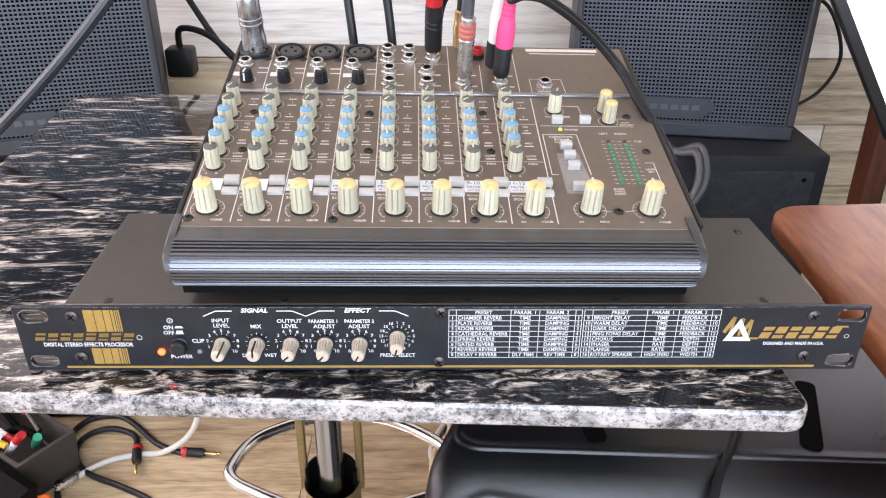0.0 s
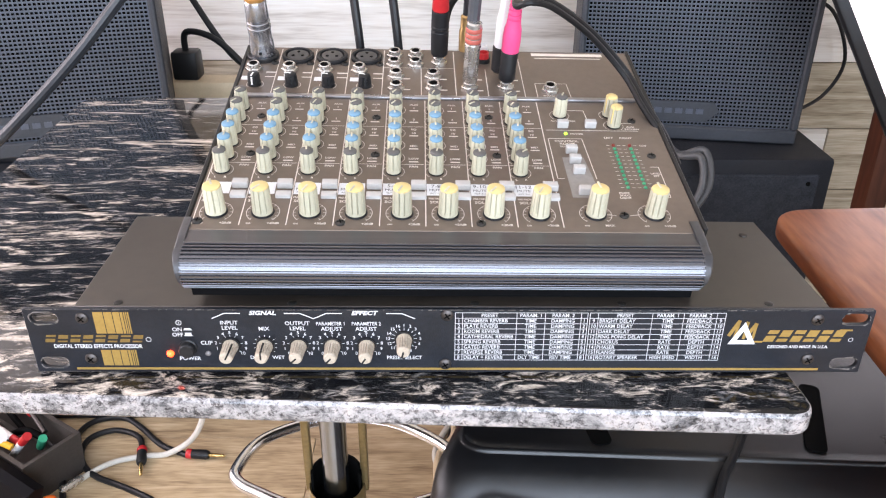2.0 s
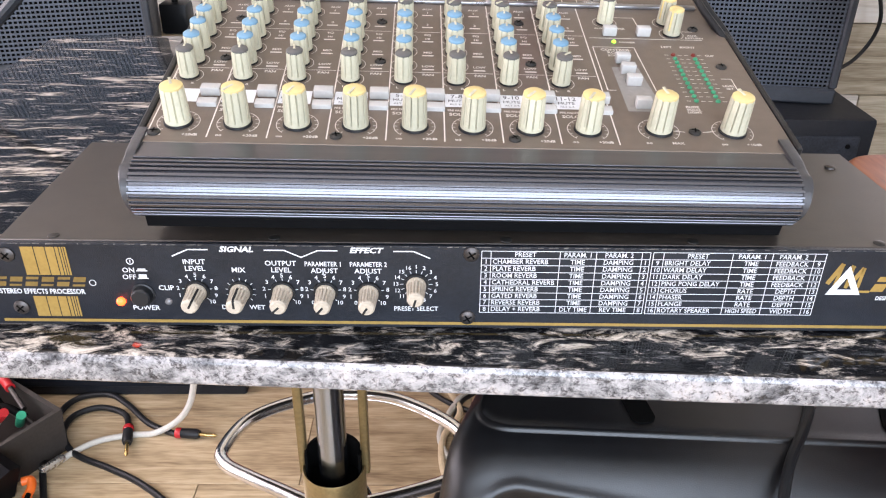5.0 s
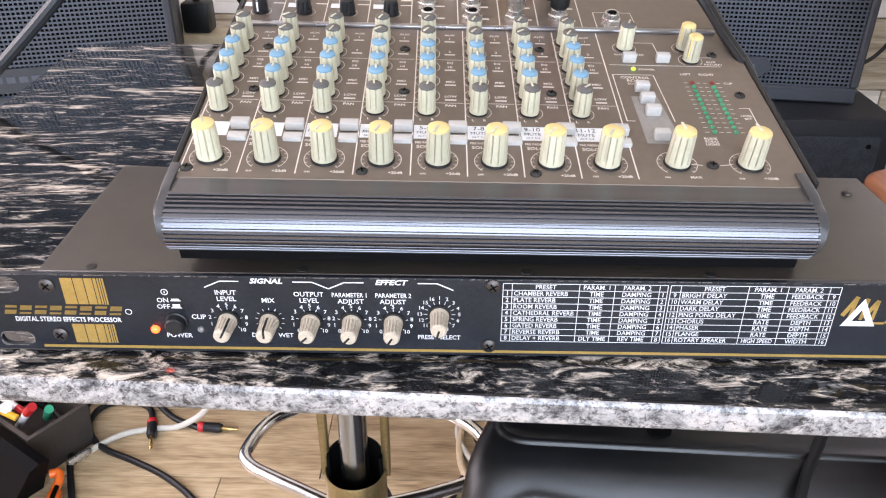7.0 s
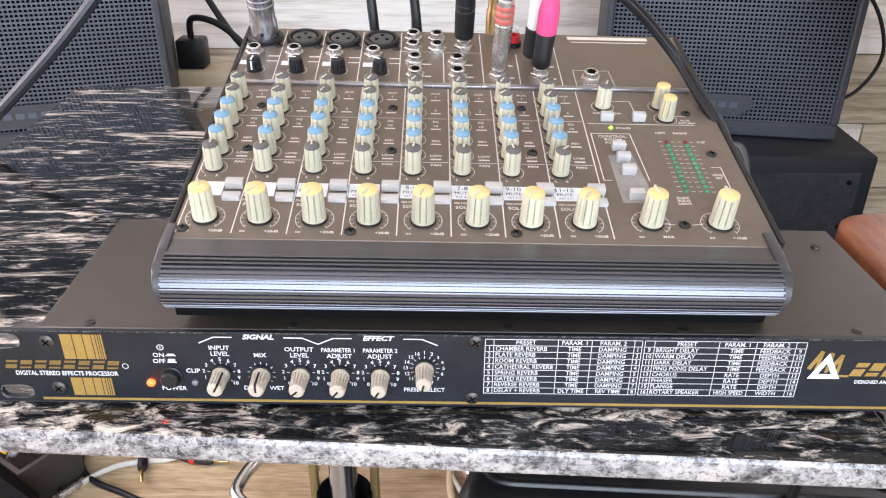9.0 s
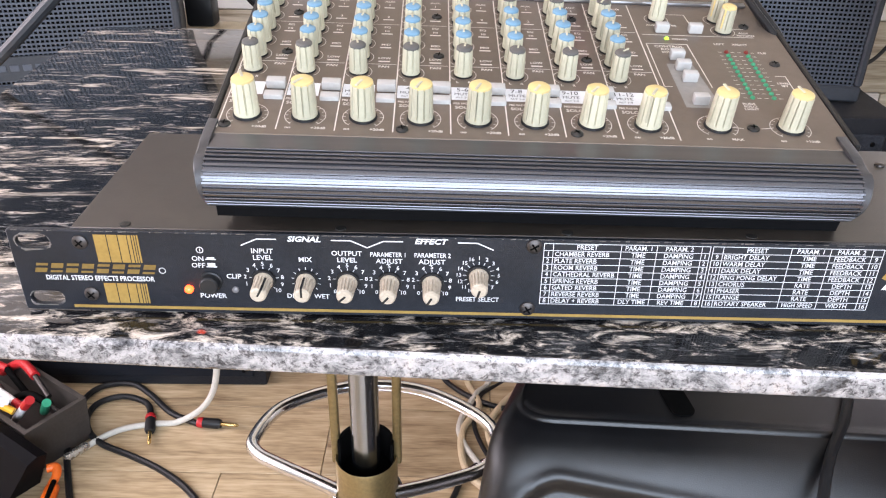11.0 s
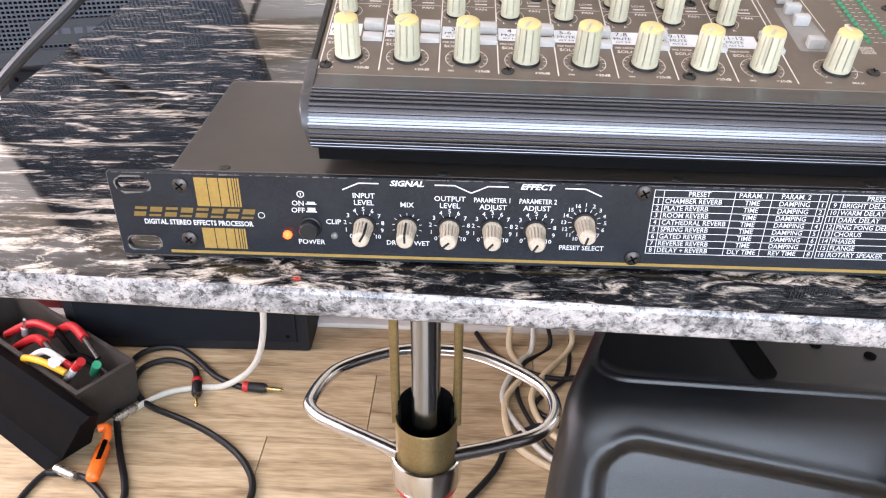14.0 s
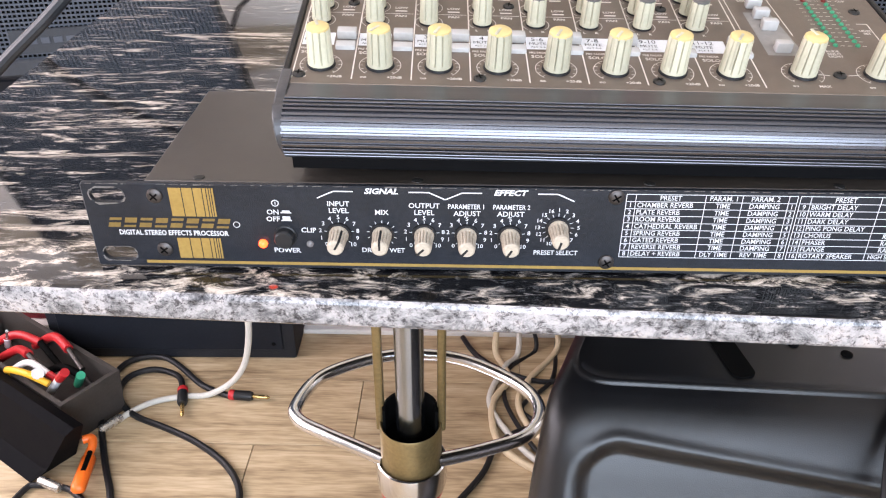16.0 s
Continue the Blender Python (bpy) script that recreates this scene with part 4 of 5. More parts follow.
for j in range(12):
    v = 0.0893 - 0.0044 * j
    for u in (0.1094, 0.1166, 0.1203, 0.1275):
        strip(bm, u - 0.0011, v, u + 0.0011, v, 0.0004)
part("panel_print", bm, INK, mixer, "pale printed boxes, scales and lines", 0)
patch = bmesh.new()
patch.faces.new([patch.verts.new((x, y, 0.00008)) for x, y in ((0.0765, 0.0742), (0.0905, 0.0742), (0.0950, 0.0300), (0.0768, 0.0300))])
part("grey_field", patch, mat("grey_panel_field", (0.24, 0.22, 0.20), 0.5), mixer, "lighter grey printed field", 0)
bm = bmesh.new()
for text, size, x, y in (("CONTROL", 0.0034, 0.0822, 0.0938), ("ROOM", 0.0034, 0.0822, 0.0905), ("SOURCE", 0.0028, 0.0822, 0.0872), ("LEFT", 0.0030, 0.1115, 0.0985), ("RIGHT", 0.0030, 0.1232, 0.0985), ("CLIP", 0.0026, 0.1330, 0.0893),
                         ("POWER", 0.0026, 0.0905, 0.1030), ("AUX 1 MASTER", 0.0026, 0.0835, 0.1198), ("AUX", 0.0027, 0.1295, 0.1130), ("RETURN", 0.0027, 0.1300, 0.1100), ("LEVEL", 0.0025, 0.1340, 0.0565), ("SET", 0.0025, 0.1340, 0.0538),
                         ("RUDE", 0.0026, 0.1095, 0.0350), ("SOLO", 0.0026, 0.1095, 0.0325), ("LIGHT", 0.0026, 0.1095, 0.0300), ("MAX", 0.0026, 0.0945, 0.0025), ("oo", 0.0026, 0.0810, 0.0025), ("+10dB", 0.0026, 0.1300, 0.0025), ("oo", 0.0026, 0.1162, 0.0025), ("PHONES", 0.0024, 0.0790, 0.1550)):
    letters(bm, text, size, x, y, 0.0, bold=0.02)
part("lettering", bm, INK, mixer, "pale printed legends", 0)
for j in range(12):
    v = 0.0893 - 0.0044 * j
    for u in (0.1130, 0.1240):
        part("meter_light", lathe([(0.0013, 0), (0.0012, 0.0008), (0.0006, 0.0013)], 10, m=pose(u, v, 0)), LEDRED2 if j == 0 else LEDGREEN, mixer)
part("power_light", lathe([(0.0013, 0), (0.0012, 0.0008), (0.0006, 0.0013)], 12, m=pose(0.0830, 0.1032, 0)), LEDYEL, mixer, "small lit green light")
# maker's name as plain pale bars
for x0, x1, y, h in ((0.0725, 0.1290, 0.2215, 0.0046), (0.0745, 0.1270, 0.2155, 0.0012)):
    bm = bmesh.new()
    strip(bm, x0, y, x1, y, h)
    part("name_bar", bm, INK, mixer, "pale printed bar", 0)
sc2, sr2 = cross_screw(0.0030, SCREWMETAL, 0.0014)
for u, v in ((0.1047, 0.0123), (-0.0452, 0.0745), (0.0338, 0.0752), (0.1360, 0.0770), (-0.1250, 0.0745), (-0.1250, 0.1212), (0.0318, 0.1235), (-0.0462, 0.1212), (-0.1440, 0.0035), (-0.0625, 0.0030), (0.0190, 0.0035), (0.1320, 0.1210)):
    s = part("panel_screw", sc2, None, mixer, "black panel screw", m=pose(u, v, 0, 0, 0, u * 9000))
    part("cross_recess", sr2, None, s)

# sockets
JB = mesh_of(lathe([(0.0064, 0), (0.0064, 0.0018), (0.0058, 0.0022)], 6), NICKEL, 20)
JN = mesh_of(lathe([(0.0047, 0.0018), (0.0047, 0.0052), (0.0041, 0.0058), (0.0034, 0.0056), (0.0032, 0.0030)], 20), NICKEL)
JH = mesh_of(lathe([(0.0026, 0.0054), (0.0026, 0.0057)], 16), HOLE)


def jack(u, v, plugged=False):
    j = part("jack_socket", JB, None, mixer, "nickel jack socket", m=pose(u, v, 0, 0, 0, 11))
    part("bush", JN, None, j)
    if not plugged:
        part("hole", JH, None, j)


for u in (-0.1408, -0.1142, -0.0878, -0.0618):
    jack(u, 0.1890)
for u, v in ((-0.0356, 0.2150), (-0.0193, 0.2150), (-0.0356, 0.1995), (-0.0193, 0.1995), (-0.0340, 0.1810), (-0.0335, 0.1622), (-0.0062, 0.1805), (-0.0062, 0.1628), (0.0800, 0.1630)):
    jack(u, v)
jack(-0.0012, 0.2040, True)
jack(0.0205, 0.1650, True)
jack(0.0474, 0.1670, True)
XR = mesh_of(lathe([(0.0122, 0), (0.0122, 0.0022), (0.0112, 0.0030), (0.0096, 0.0028), (0.0092, 0.0004)], 32), BLACKKNOB)
XF = mesh_of(lathe([(0.0084, 0.0004), (0.0082, 0.0022), (0.0060, 0.0025)], 28), mat("dark_socket_face", (0.055, 0.052, 0.05), 0.5))
XP = mesh_of(lathe([(0.0013, 0.0024), (0.0013, 0.0027)], 10), HOLE)
for k, u in enumerate((-0.1368, -0.1100, -0.0838, -0.0572)):
    x = part("microphone_socket", XR, None, mixer, "round black three-pin socket", m=pose(u, 0.2105, 0))
    if k:
        part("socket_face", XF, None, x)
        for a in (90, 210, 330):
            part("pin_hole", XP, None, x, m=pose(0.0042 * math.cos(radians(a)), 0.0042 * math.sin(radians(a)), 0))
    s = part("panel_screw", sc2, None, mixer, "black panel screw", m=pose(u + 0.0105, 0.2000, 0))
    part("cross_recess", sr2, None, s)
for u in (0.0335,):
    for v, c in ((0.2085, REDPLASTIC), (0.2205, WHITEPL)):
        r = part("phono_socket", lathe([(0.0052, 0), (0.0052, 0.0030), (0.0042, 0.0032)], 20, m=pose(u, v, 0)), BLACKKNOB, mixer, "phono socket with a coloured ring")
        part("ring", lathe([(0.0042, 0.0030), (0.0040, 0.0078), (0.0030, 0.0080), (0.0028, 0.0050)], 20, m=pose(u, v, 0)), c, r)
bm = bmesh.new()
for k in range(5):
    u = (-0.1235, -0.0968, -0.0702, -0.0438, -0.0150)[k]
    strip(bm, u, 0.1525, u, 0.2240 if k < 4 else 0.1950, 0.0006)
strip(bm, 0.0105, 0.1525, 0.0105, 0.2240, 0.0006)
strip(bm, 0.0340, 0.1525, 0.0340, 0.1950, 0.0006)
strip(bm, 0.0610, 0.1525, 0.0610, 0.2240, 0.0006)
strip(bm, -0.0438, 0.1955, 0.0105, 0.1955, 0.0004)
for u in (-0.0262, 0.0012, 0.0276, 0.0548):
    for v in (0.1615, 0.1780):
        strip(bm, u - 0.003, v, u + 0.003, v, 0.0016)
for u in (-0.127, -0.1, -0.074, -0.047):
    strip(bm, u - 0.004, 0.1850, u + 0.0035, 0.1850, 0.0016)
    strip(bm, u - 0.004, 0.1780, u + 0.0035, 0.1780, 0.0012)
    ring_print(bm, u - 0.0095, 0.1660, 0.0060, 0.0003, -50, 230, 20)
part("panel_print", bm, INK, mixer, "pale printed lines and legends", 0)
for u in (-0.1440, -0.1172, -0.0905, -0.0640):
    bm = bmesh.new()
    strip(bm, u - 0.004, 0.1755, u + 0.004, 0.1755, 0.0060, 0.00014)
    part("channel_label", bm, WHITEINK, mixer, "small white printed field", 0)

# ---- plugs and cables in the console ----


def at_mix(u, v, w=0.0):
    return MIX @ Vector((u, v, w))


NRM = (MIX.to_3x3() @ Vector((0, 0, 1))).normalized()


def seat(u, v, w=0.003, lean=(0, 0)):
    """A pose on the panel with z along its normal."""
    return MIX @ pose(u, v, w, lean[0], lean[1], 0)


def cable(parent, pts, r, material, name="cable", label=""):
    inv = parent.matrix_basis.inverted()
    return part(name, tube([inv @ Vector(p) for p in pts], r, 10), material, parent, label)


xlr = thing("microphone_plug", seat(-0.1368, 0.2105, 0.002, (4, -1)), "silver three-pin plug with a gold sleeve, standing in the mixer", "audio plug")
part("shell", lathe([(0.0084, 0), (0.0094, 0.001), (0.0091, 0.012), (0.0086, 0.013), (0.0085, 0.022), (0.0090, 0.0225), (0.0090, 0.024), (0.0083, 0.0245), (0.0083, 0.026), (0.0088, 0.0265), (0.0088, 0.028), (0.0081, 0.0285), (0.0081, 0.030), (0.0085, 0.0305), (0.0080, 0.044), (0.0074, 0.045)], 32), mat("brushed_plug_steel", (0.40, 0.41, 0.44), 0.24, 0.95, 0.15, 90), xlr, "ribbed nickel shell")
part("sleeve", lathe([(0.0073, 0.045)] + [q for k in range(7) for q in ((0.0077, 0.0455 + k * 0.003), (0.0077, 0.0475 + k * 0.003), (0.0071, 0.048 + k * 0.003))] + [(0.006, 0.069)], 28), mat("gold_sleeve", (0.62, 0.34, 0.12), 0.35, 0.8), xlr, "gold threaded sleeve")
part("latch", lathe([(0.0012, 0.0), (0.0012, 0.0012)], 12, m=pose(0, -0.0093, 0.006, 90)), BLACKKNOB, xlr)
cable(xlr, [at_mix(-0.1368, 0.2105, 0.068), at_mix(-0.139, 0.215, 0.12), at_mix(-0.15, 0.25, 0.2), at_mix(-0.2, 0.33, 0.27)], 0.0032, CABLE, "cable")

blackplug = thing("jack_plug", seat(-0.0012, 0.2040, 0.0055, (3, 0)), "black jack plug with a red collar, standing in the mixer", "audio plug")
part("tip_ring", lathe([(0.0034, -0.003), (0.0034, 0.003)], 16), NICKEL, blackplug)
part("shell", lathe([(0.0060, 0.0025), (0.0065, 0.0035), (0.0067, 0.022), (0.0063, 0.0225), (0.0063, 0.0235), (0.0067, 0.024), (0.0067, 0.026), (0.0063, 0.0265), (0.0067, 0.027), (0.0065, 0.0385), (0.0053, 0.039)], 28), BLACKKNOB, blackplug, "black shell")
part("collar", lathe([(0.0060, 0.0388), (0.0063, 0.0395), (0.0056, 0.056), (0.0035, 0.058)], 24), REDPLASTIC, blackplug, "red collar")
cable(blackplug, [at_mix(-0.0012, 0.2065, 0.056), at_mix(-0.002, 0.21, 0.12), at_mix(-0.01, 0.24, 0.2), at_mix(-0.03, 0.3, 0.27)], 0.0032, CABLE)

silver = thing("jack_plug", seat(0.0205, 0.1650, 0.0055, (2, 1)), "worn silver jack plug with red rings, standing in the mixer", "audio plug")
part("shell", lathe([(0.0049, 0.001), (0.0055, 0.002), (0.0055, 0.028), (0.0059, 0.0285), (0.0059, 0.0305), (0.0055, 0.031), (0.0055, 0.046), (0.0042, 0.047)], 28), NICKEL, silver, "dull nickel shell")
for z in (0.0335, 0.0375, 0.0415):
    part("ring", lathe([(0.0056, z - 0.0016), (0.0059, z - 0.0010), (0.0059, z + 0.0010), (0.0056, z + 0.0016)], 24), mat("faded_red_plastic", (0.42, 0.10, 0.075), 0.5, 0.0, 0.25, 200), silver, "faded red ring")
cable(silver, [at_mix(0.0205, 0.167, 0.044), at_mix(0.0215, 0.169, 0.07), at_mix(0.0235, 0.175, 0.11), at_mix(0.03, 0.22, 0.2), at_mix(0.03, 0.3, 0.26)], 0.0046, mat("grey_cable", (0.05, 0.052, 0.058), 0.5), "cable")
phono = thing("phono_plug", seat(0.0195, 0.2200, 0.004, (0, 0)), "gold phono plug with a black cable, in the mixer", "audio plug")
part("shell", lathe([(0.005, 0), (0.0052, 0.016), (0.0044, 0.018), (0.0044, 0.028), (0.003, 0.029)], 20), mat("gold_plate", (0.55, 0.36, 0.16), 0.3, 0.9), phono, "gold plated shell")
cable(phono, [at_mix(0.0195, 0.22, 0.03), at_mix(0.0185, 0.224, 0.05), at_mix(0.006, 0.235, 0.03), at_mix(0.002, 0.26, -0.03)], 0.003, CABLE)

pink = thing("jack_adapter", seat(0.0474, 0.1670, 0.0055, (1, 2)), "black jack adapter with a pink phono plug", "audio plug")
part("adapter", lathe([(0.0051, 0.001), (0.0061, 0.0025), (0.0061, 0.010), (0.0059, 0.0105), (0.0064, 0.024), (0.0059, 0.025)], 24), BLACKKNOB, pink, "black adapter body")
part("plug", lathe([(0.0056, 0.0235), (0.0064, 0.0245), (0.0066, 0.034), (0.0062, 0.041), (0.0052, 0.045)] + [q for k in range(6) for q in ((0.0051 - 0.0002 * k, 0.0462 + k * 0.0036), (0.0049 - 0.0002 * k, 0.0482 + k * 0.0036), (0.0040 - 0.0002 * k, 0.0486 + k * 0.0036), (0.0040 - 0.0002 * k, 0.0494 + k * 0.0036))] + [(0.0028, 0.068)], 28), PINK, pink, "bright pink plug body with a ribbed tail")
cable(pink, [at_mix(0.0488, 0.168, 0.07), at_mix(0.0448, 0.1305, 0.0780), at_mix(0.0531, 0.1225, 0.0840), at_mix(0.0703, 0.1352, 0.0750), at_mix(0.1026, 0.1571, 0.0460), at_mix(0.1316, 0.1593, 0.0160), at_mix(0.1407, 0.1325, 0.0060), at_mix(0.1507, 0.1113, -0.0040), at_mix(0.1670, 0.1083, -0.0300)], 0.0022, CABLE, "cable", "thin black cable")
white = thing("jack_adapter", seat(0.0440, 0.1860, 0.004, (0, 1)), "black jack adapter with a white phono plug", "audio plug")
part("adapter", lathe([(0.0055, 0.0), (0.0066, 0.0015), (0.0066, 0.019), (0.0055, 0.020)], 24), BLACKKNOB, white, "black adapter body")
part("plug", lathe([(0.0053, 0.0195), (0.0059, 0.0205), (0.0056, 0.040), (0.0041, 0.050), (0.0037, 0.068), (0.0026, 0.069)], 24), WHITEPL, white, "white plug body")
cable(white, [at_mix(0.0445, 0.187, 0.07), at_mix(0.0478, 0.1350, 0.0780), at_mix(0.0561, 0.1270, 0.0840), at_mix(0.0733, 0.1397, 0.0750), at_mix(0.1056, 0.1616, 0.0460), at_mix(0.1346, 0.1638, 0.0160), at_mix(0.1437, 0.1370, 0.0060), at_mix(0.1537, 0.1158, -0.0040), at_mix(0.1700, 0.1128, -0.0300)], 0.0022, CABLE, "cable", "thin black cable")
for u, x2 in ((-0.072, -0.076), (-0.040, -0.043)):
    c = thing("hanging_cable", pose(u, 0.26, T + 0.0005), "black cable rising behind the mixer", "cable")
    cable(c, [(u + 0.01, 0.30, T + 0.006), (u + 0.004, 0.285, T + 0.08), (u - 0.002, 0.285, T + 0.15), (u - 0.012, 0.30, T + 0.23), (u - 0.02, 0.34, T + 0.30)], 0.0036, CABLE)

# ---- loudspeakers and bass cabinets ----


def loudspeaker(m, w, h, d, label, group):
    s = thing("loudspeaker", m, label, "loudspeaker", group)
    part("cabinet", box((0, d / 2 + 0.014, h / 2), (w, d, h), 0.012, 3), SPEAKER, s, "dark textured cabinet")
    fr = bmesh.new()
    for c, q in (((0, 0.007, 0.012), (w, 0.016, 0.024)), ((0, 0.007, h - 0.012), (w, 0.016, 0.024)), ((-w / 2 + 0.0055, 0.007, h / 2), (0.011, 0.016, h - 0.048)), ((w / 2 - 0.0055, 0.007, h / 2), (0.011, 0.016, h - 0.048))):
        box(c, q, 0.003, 1, fr)
    part("grille_frame", fr, SPEAKER, s, "dark moulded frame")
    # perforated steel: wires crossing in front of a black cloth
    part("grille_cloth", box((0, 0.0125, h / 2), (w - 0.022, 0.002, h - 0.048)), HOLE, s, "black cloth behind the grille")
    g, p = bmesh.new(), 0.0064
    nx, nz = int((w - 0.022) / p), int((h - 0.048) / p)
    for k in range(nx + 1):
        x = -(w - 0.022) / 2 + k * p
        box((x, 0.0075, h / 2), (0.0019, 0.0018, h - 0.048), 0, bm=g)
    for k in range(nz + 1):
        z = 0.024 + k * p
        box((0, 0.0072, z), (w - 0.022, 0.0022, 0.0024), 0, bm=g)
    tagged(part("grille", g, MESHSTEEL, s, "blue-grey perforated steel grille", 0), kind="stuff")
    b = part("badge", slab([(-0.075, 0.032), (0.035, 0.032), (0.055, 0.050), (0.045, 0.066), (-0.075, 0.066)], 0, 0.004), SPEAKER, s, "dark plastic badge", m=pose(0, 0.0055, 0, 90))
    for k in range(5):
        part("badge_bar", box((-0.045 + k * 0.017, 0.050, 0.0045), (0.012, 0.009, 0.0012), 0.0003, 1), MESHSTEEL, b)
    return s


loudspeaker(pose(0.407, 0.890, 0.577, 0, 0, -8), 0.37, 0.58, 0.30, "dark blue-grey loudspeaker with a steel grille, on a bass cabinet", "loudspeakers")
loudspeaker(pose(-0.642, 0.803, 0.577, 0, 0, 17), 0.42, 0.60, 0.30, "dark blue-grey loudspeaker with a steel grille, behind the table", "loudspeakers")


def bass_cabinet(m, w, h, d, label, front):
    s = thing("bass_cabinet", m, label, "bass cabinet", "bass cabinets")
    body = box((0, d / 2, h / 2), (w, d, h), 0.006, 2)
    part("cabinet", body, mat("cabinet_carpet_paint", (0.016, 0.017, 0.021), 0.6, 0.0, 0.2, 25, 0.6, 400, spec=0.25), s, "rough black cabinet")
    part("front_grille", box((0, -0.003, h / 2), (w - 0.045, 0.006, h - 0.05), 0.002, 1), front, s, "dark foam front")
    for x in (-1, 1):
        for z in (0.04, 0.18, 0.32, 0.46, h - 0.04):
            part("screw", lathe([(0.004, 0), (0.003, 0.002)], 10, m=pose(x * (w / 2 - 0.04), -0.006, z, 90)), HOLE, s)
    return s


bass_cabinet(pose(0.405, 0.805, 0), 0.46, 0.574, 0.44, "black bass cabinet with a foam front, under a loudspeaker", mat("foam_grille", (0.023, 0.026, 0.033), 0.75, 0.0, 0.5, 60, 0.8, 260, spec=0.25))
# front colour darkened for the deep shade this cabinet stands in
bass_cabinet(pose(-0.605, 0.855, 0, 0, 0, 1), 0.46, 0.574, 0.44, "black bass cabinet on the floor, under a loudspeaker", mat("plain_black_front", (0.008, 0.0095, 0.0135), 0.6, 0.0, 0.2, 30, 0.2, 300, spec=0.2))
coil = thing("coiled_cable", pose(0.352, 0.772, 0.577), "thick grey cable coiled on the bass cabinet", "cable")
part("cable", tube([(0.02, 0.07, 0.006), (0.03, 0.03, 0.006), (0.06, 0.01, 0.02), (0.065, -0.02, -0.02), (0.04, -0.035, -0.06), (0.0, -0.03, -0.08), (-0.03, -0.03, -0.06)], 0.006, 10), mat("grey_rubber_cable", (0.06, 0.06, 0.062), 0.5), coil)
part("cable", tube([(0.0, 0.06, 0.006), (0.03, 0.02, 0.008), (0.052, 0.0, 0.012), (0.052, -0.025, -0.025), (0.03, -0.035, -0.062), (-0.02, -0.03, -0.078)], 0.006, 10), mat("grey_rubber_cable", (0.06, 0.06, 0.062), 0.5), coil)
c = thing("hanging_cable", pose(0.78, 1.28, 0.3), "thin black cable hanging on the wall", "cable")
cable(c, [(0.72, 1.27, 0.75), (0.80, 1.27, 0.72), (0.85, 1.27, 0.62), (0.82, 1.27, 0.54), (0.72, 1.22, 0.51)], 0.0038, CABLE)
c = thing("microphone_cable", pose(-0.42, 0.44, T), "thick dark cable crossing in front of the loudspeaker", "cable")
cable(c, [(-0.62, 0.36, 0.60), (-0.50, 0.365, 0.715), (-0.43, 0.375, 0.775), (-0.36, 0.385, 0.84), (-0.30, 0.40, 0.905), (-0.22, 0.42, 0.99)], 0.0054, mat("dark_grey_cable", (0.018, 0.020, 0.024), 0.42))
ad = thing("power_adapter", pose(-0.47, 1.10, 0.574), "black plug-in power adapters on a pale socket strip", "power adapter")
part("strip", box((0.03, 0.03, 0.020), (0.20, 0.06, 0.04), 0.005), CREAMCABLE, ad, "cream socket strip")
part("adapter", box((-0.02, 0.03, 0.067), (0.05, 0.045, 0.054), 0.006), BLACKKNOB, ad, "black adapter")
part("cable", tube([(-0.02, 0.03, 0.09), (-0.01, 0.02, 0.13), (0.05, 0.0, 0.12), (0.12, -0.03, 0.06), (0.2, -0.06, -0.04)], 0.006), CABLE, ad)
part("cable", tube([(-0.06, 0.05, 0.30), (0.0, 0.03, 0.2), (0.07, 0.0, 0.10), (0.14, -0.03, 0.05), (0.2, -0.06, 0.0)], 0.006), CABLE, ad)
ledge = solid("shelf", box((-0.25, 1.17, 0.562), (1.0, 0.28, 0.022), 0.003), timber("grey_brown_shelf", [(0.14, 0.11, 0.085), (0.22, 0.18, 0.14), (0.30, 0.25, 0.2)], 0), "grey-brown wooden shelf along the wall", "shelf")

# ---- red-brown wooden side table and the stand beside it ----
wt = thing("wooden_table", pose(0.541, 0.05, 0), "red-brown varnished wooden table with rounded corners", "table")
part("tabletop", slab(round_corners([(-0.262, -0.55), (0.40, -0.55), (0.44, 0.262), (-0.246, 0.222)], [0.03, 0.03, 0.04, 0.035]), 0.714, 0.733, bevel=0.005, seg=3), REDWOOD, wt, "red-brown varnished top")
for x, y in ((-0.02, -0.48), (0.34, -0.48), (0.36, 0.18), (-0.02, 0.17)):
    part("leg", box((x, y, 0.357), (0.04, 0.04, 0.714), 0.004), REDWOOD, wt)
st = thing("easel_stand", pose(0.678, 0.74, 0), "red-brown wooden upright carrying a black-framed screen", "stand")
# darker copy of the table's wood, for the shade on the upright
part("upright", sweep_x([(-0.02, 0.0), (0.02, 0.0), (0.05, 0.80), (0.01, 0.80)], -0.016, 0.016), timber("dark_red_wood", [(0.03, 0.009, 0.005), (0.075, 0.024, 0.012), (0.12, 0.040, 0.02)], 2, 2.0, 0.5, 0.0, 0.05, 7.0, 0.05, 0.3), st, "red-brown wooden upright")
part("upright", box((0.14, 0.03, 0.40), (0.12, 0.02, 0.80), 0.003), HOLE, st, "black panel")
part("strut", tube([(0.05, -0.02, 0.42), (0.02, -0.03, 0.55), (0.03, -0.02, 0.66), (0.06, 0.0, 0.70)], 0.007), CABLE, st, "black cable")
scr = part("screen_frame", box((0, 0, 0), (0.42, 0.016, 0.30), 0.004), BLACKKNOB, st, "black screen frame", m=pose(0.020, -0.12, 0.905, 0, -32.6, 0))
part("screen", box((0, -0.0085, 0), (0.392, 0.002, 0.272)), SCREENGLOW, scr, "bright pinkish white screen")

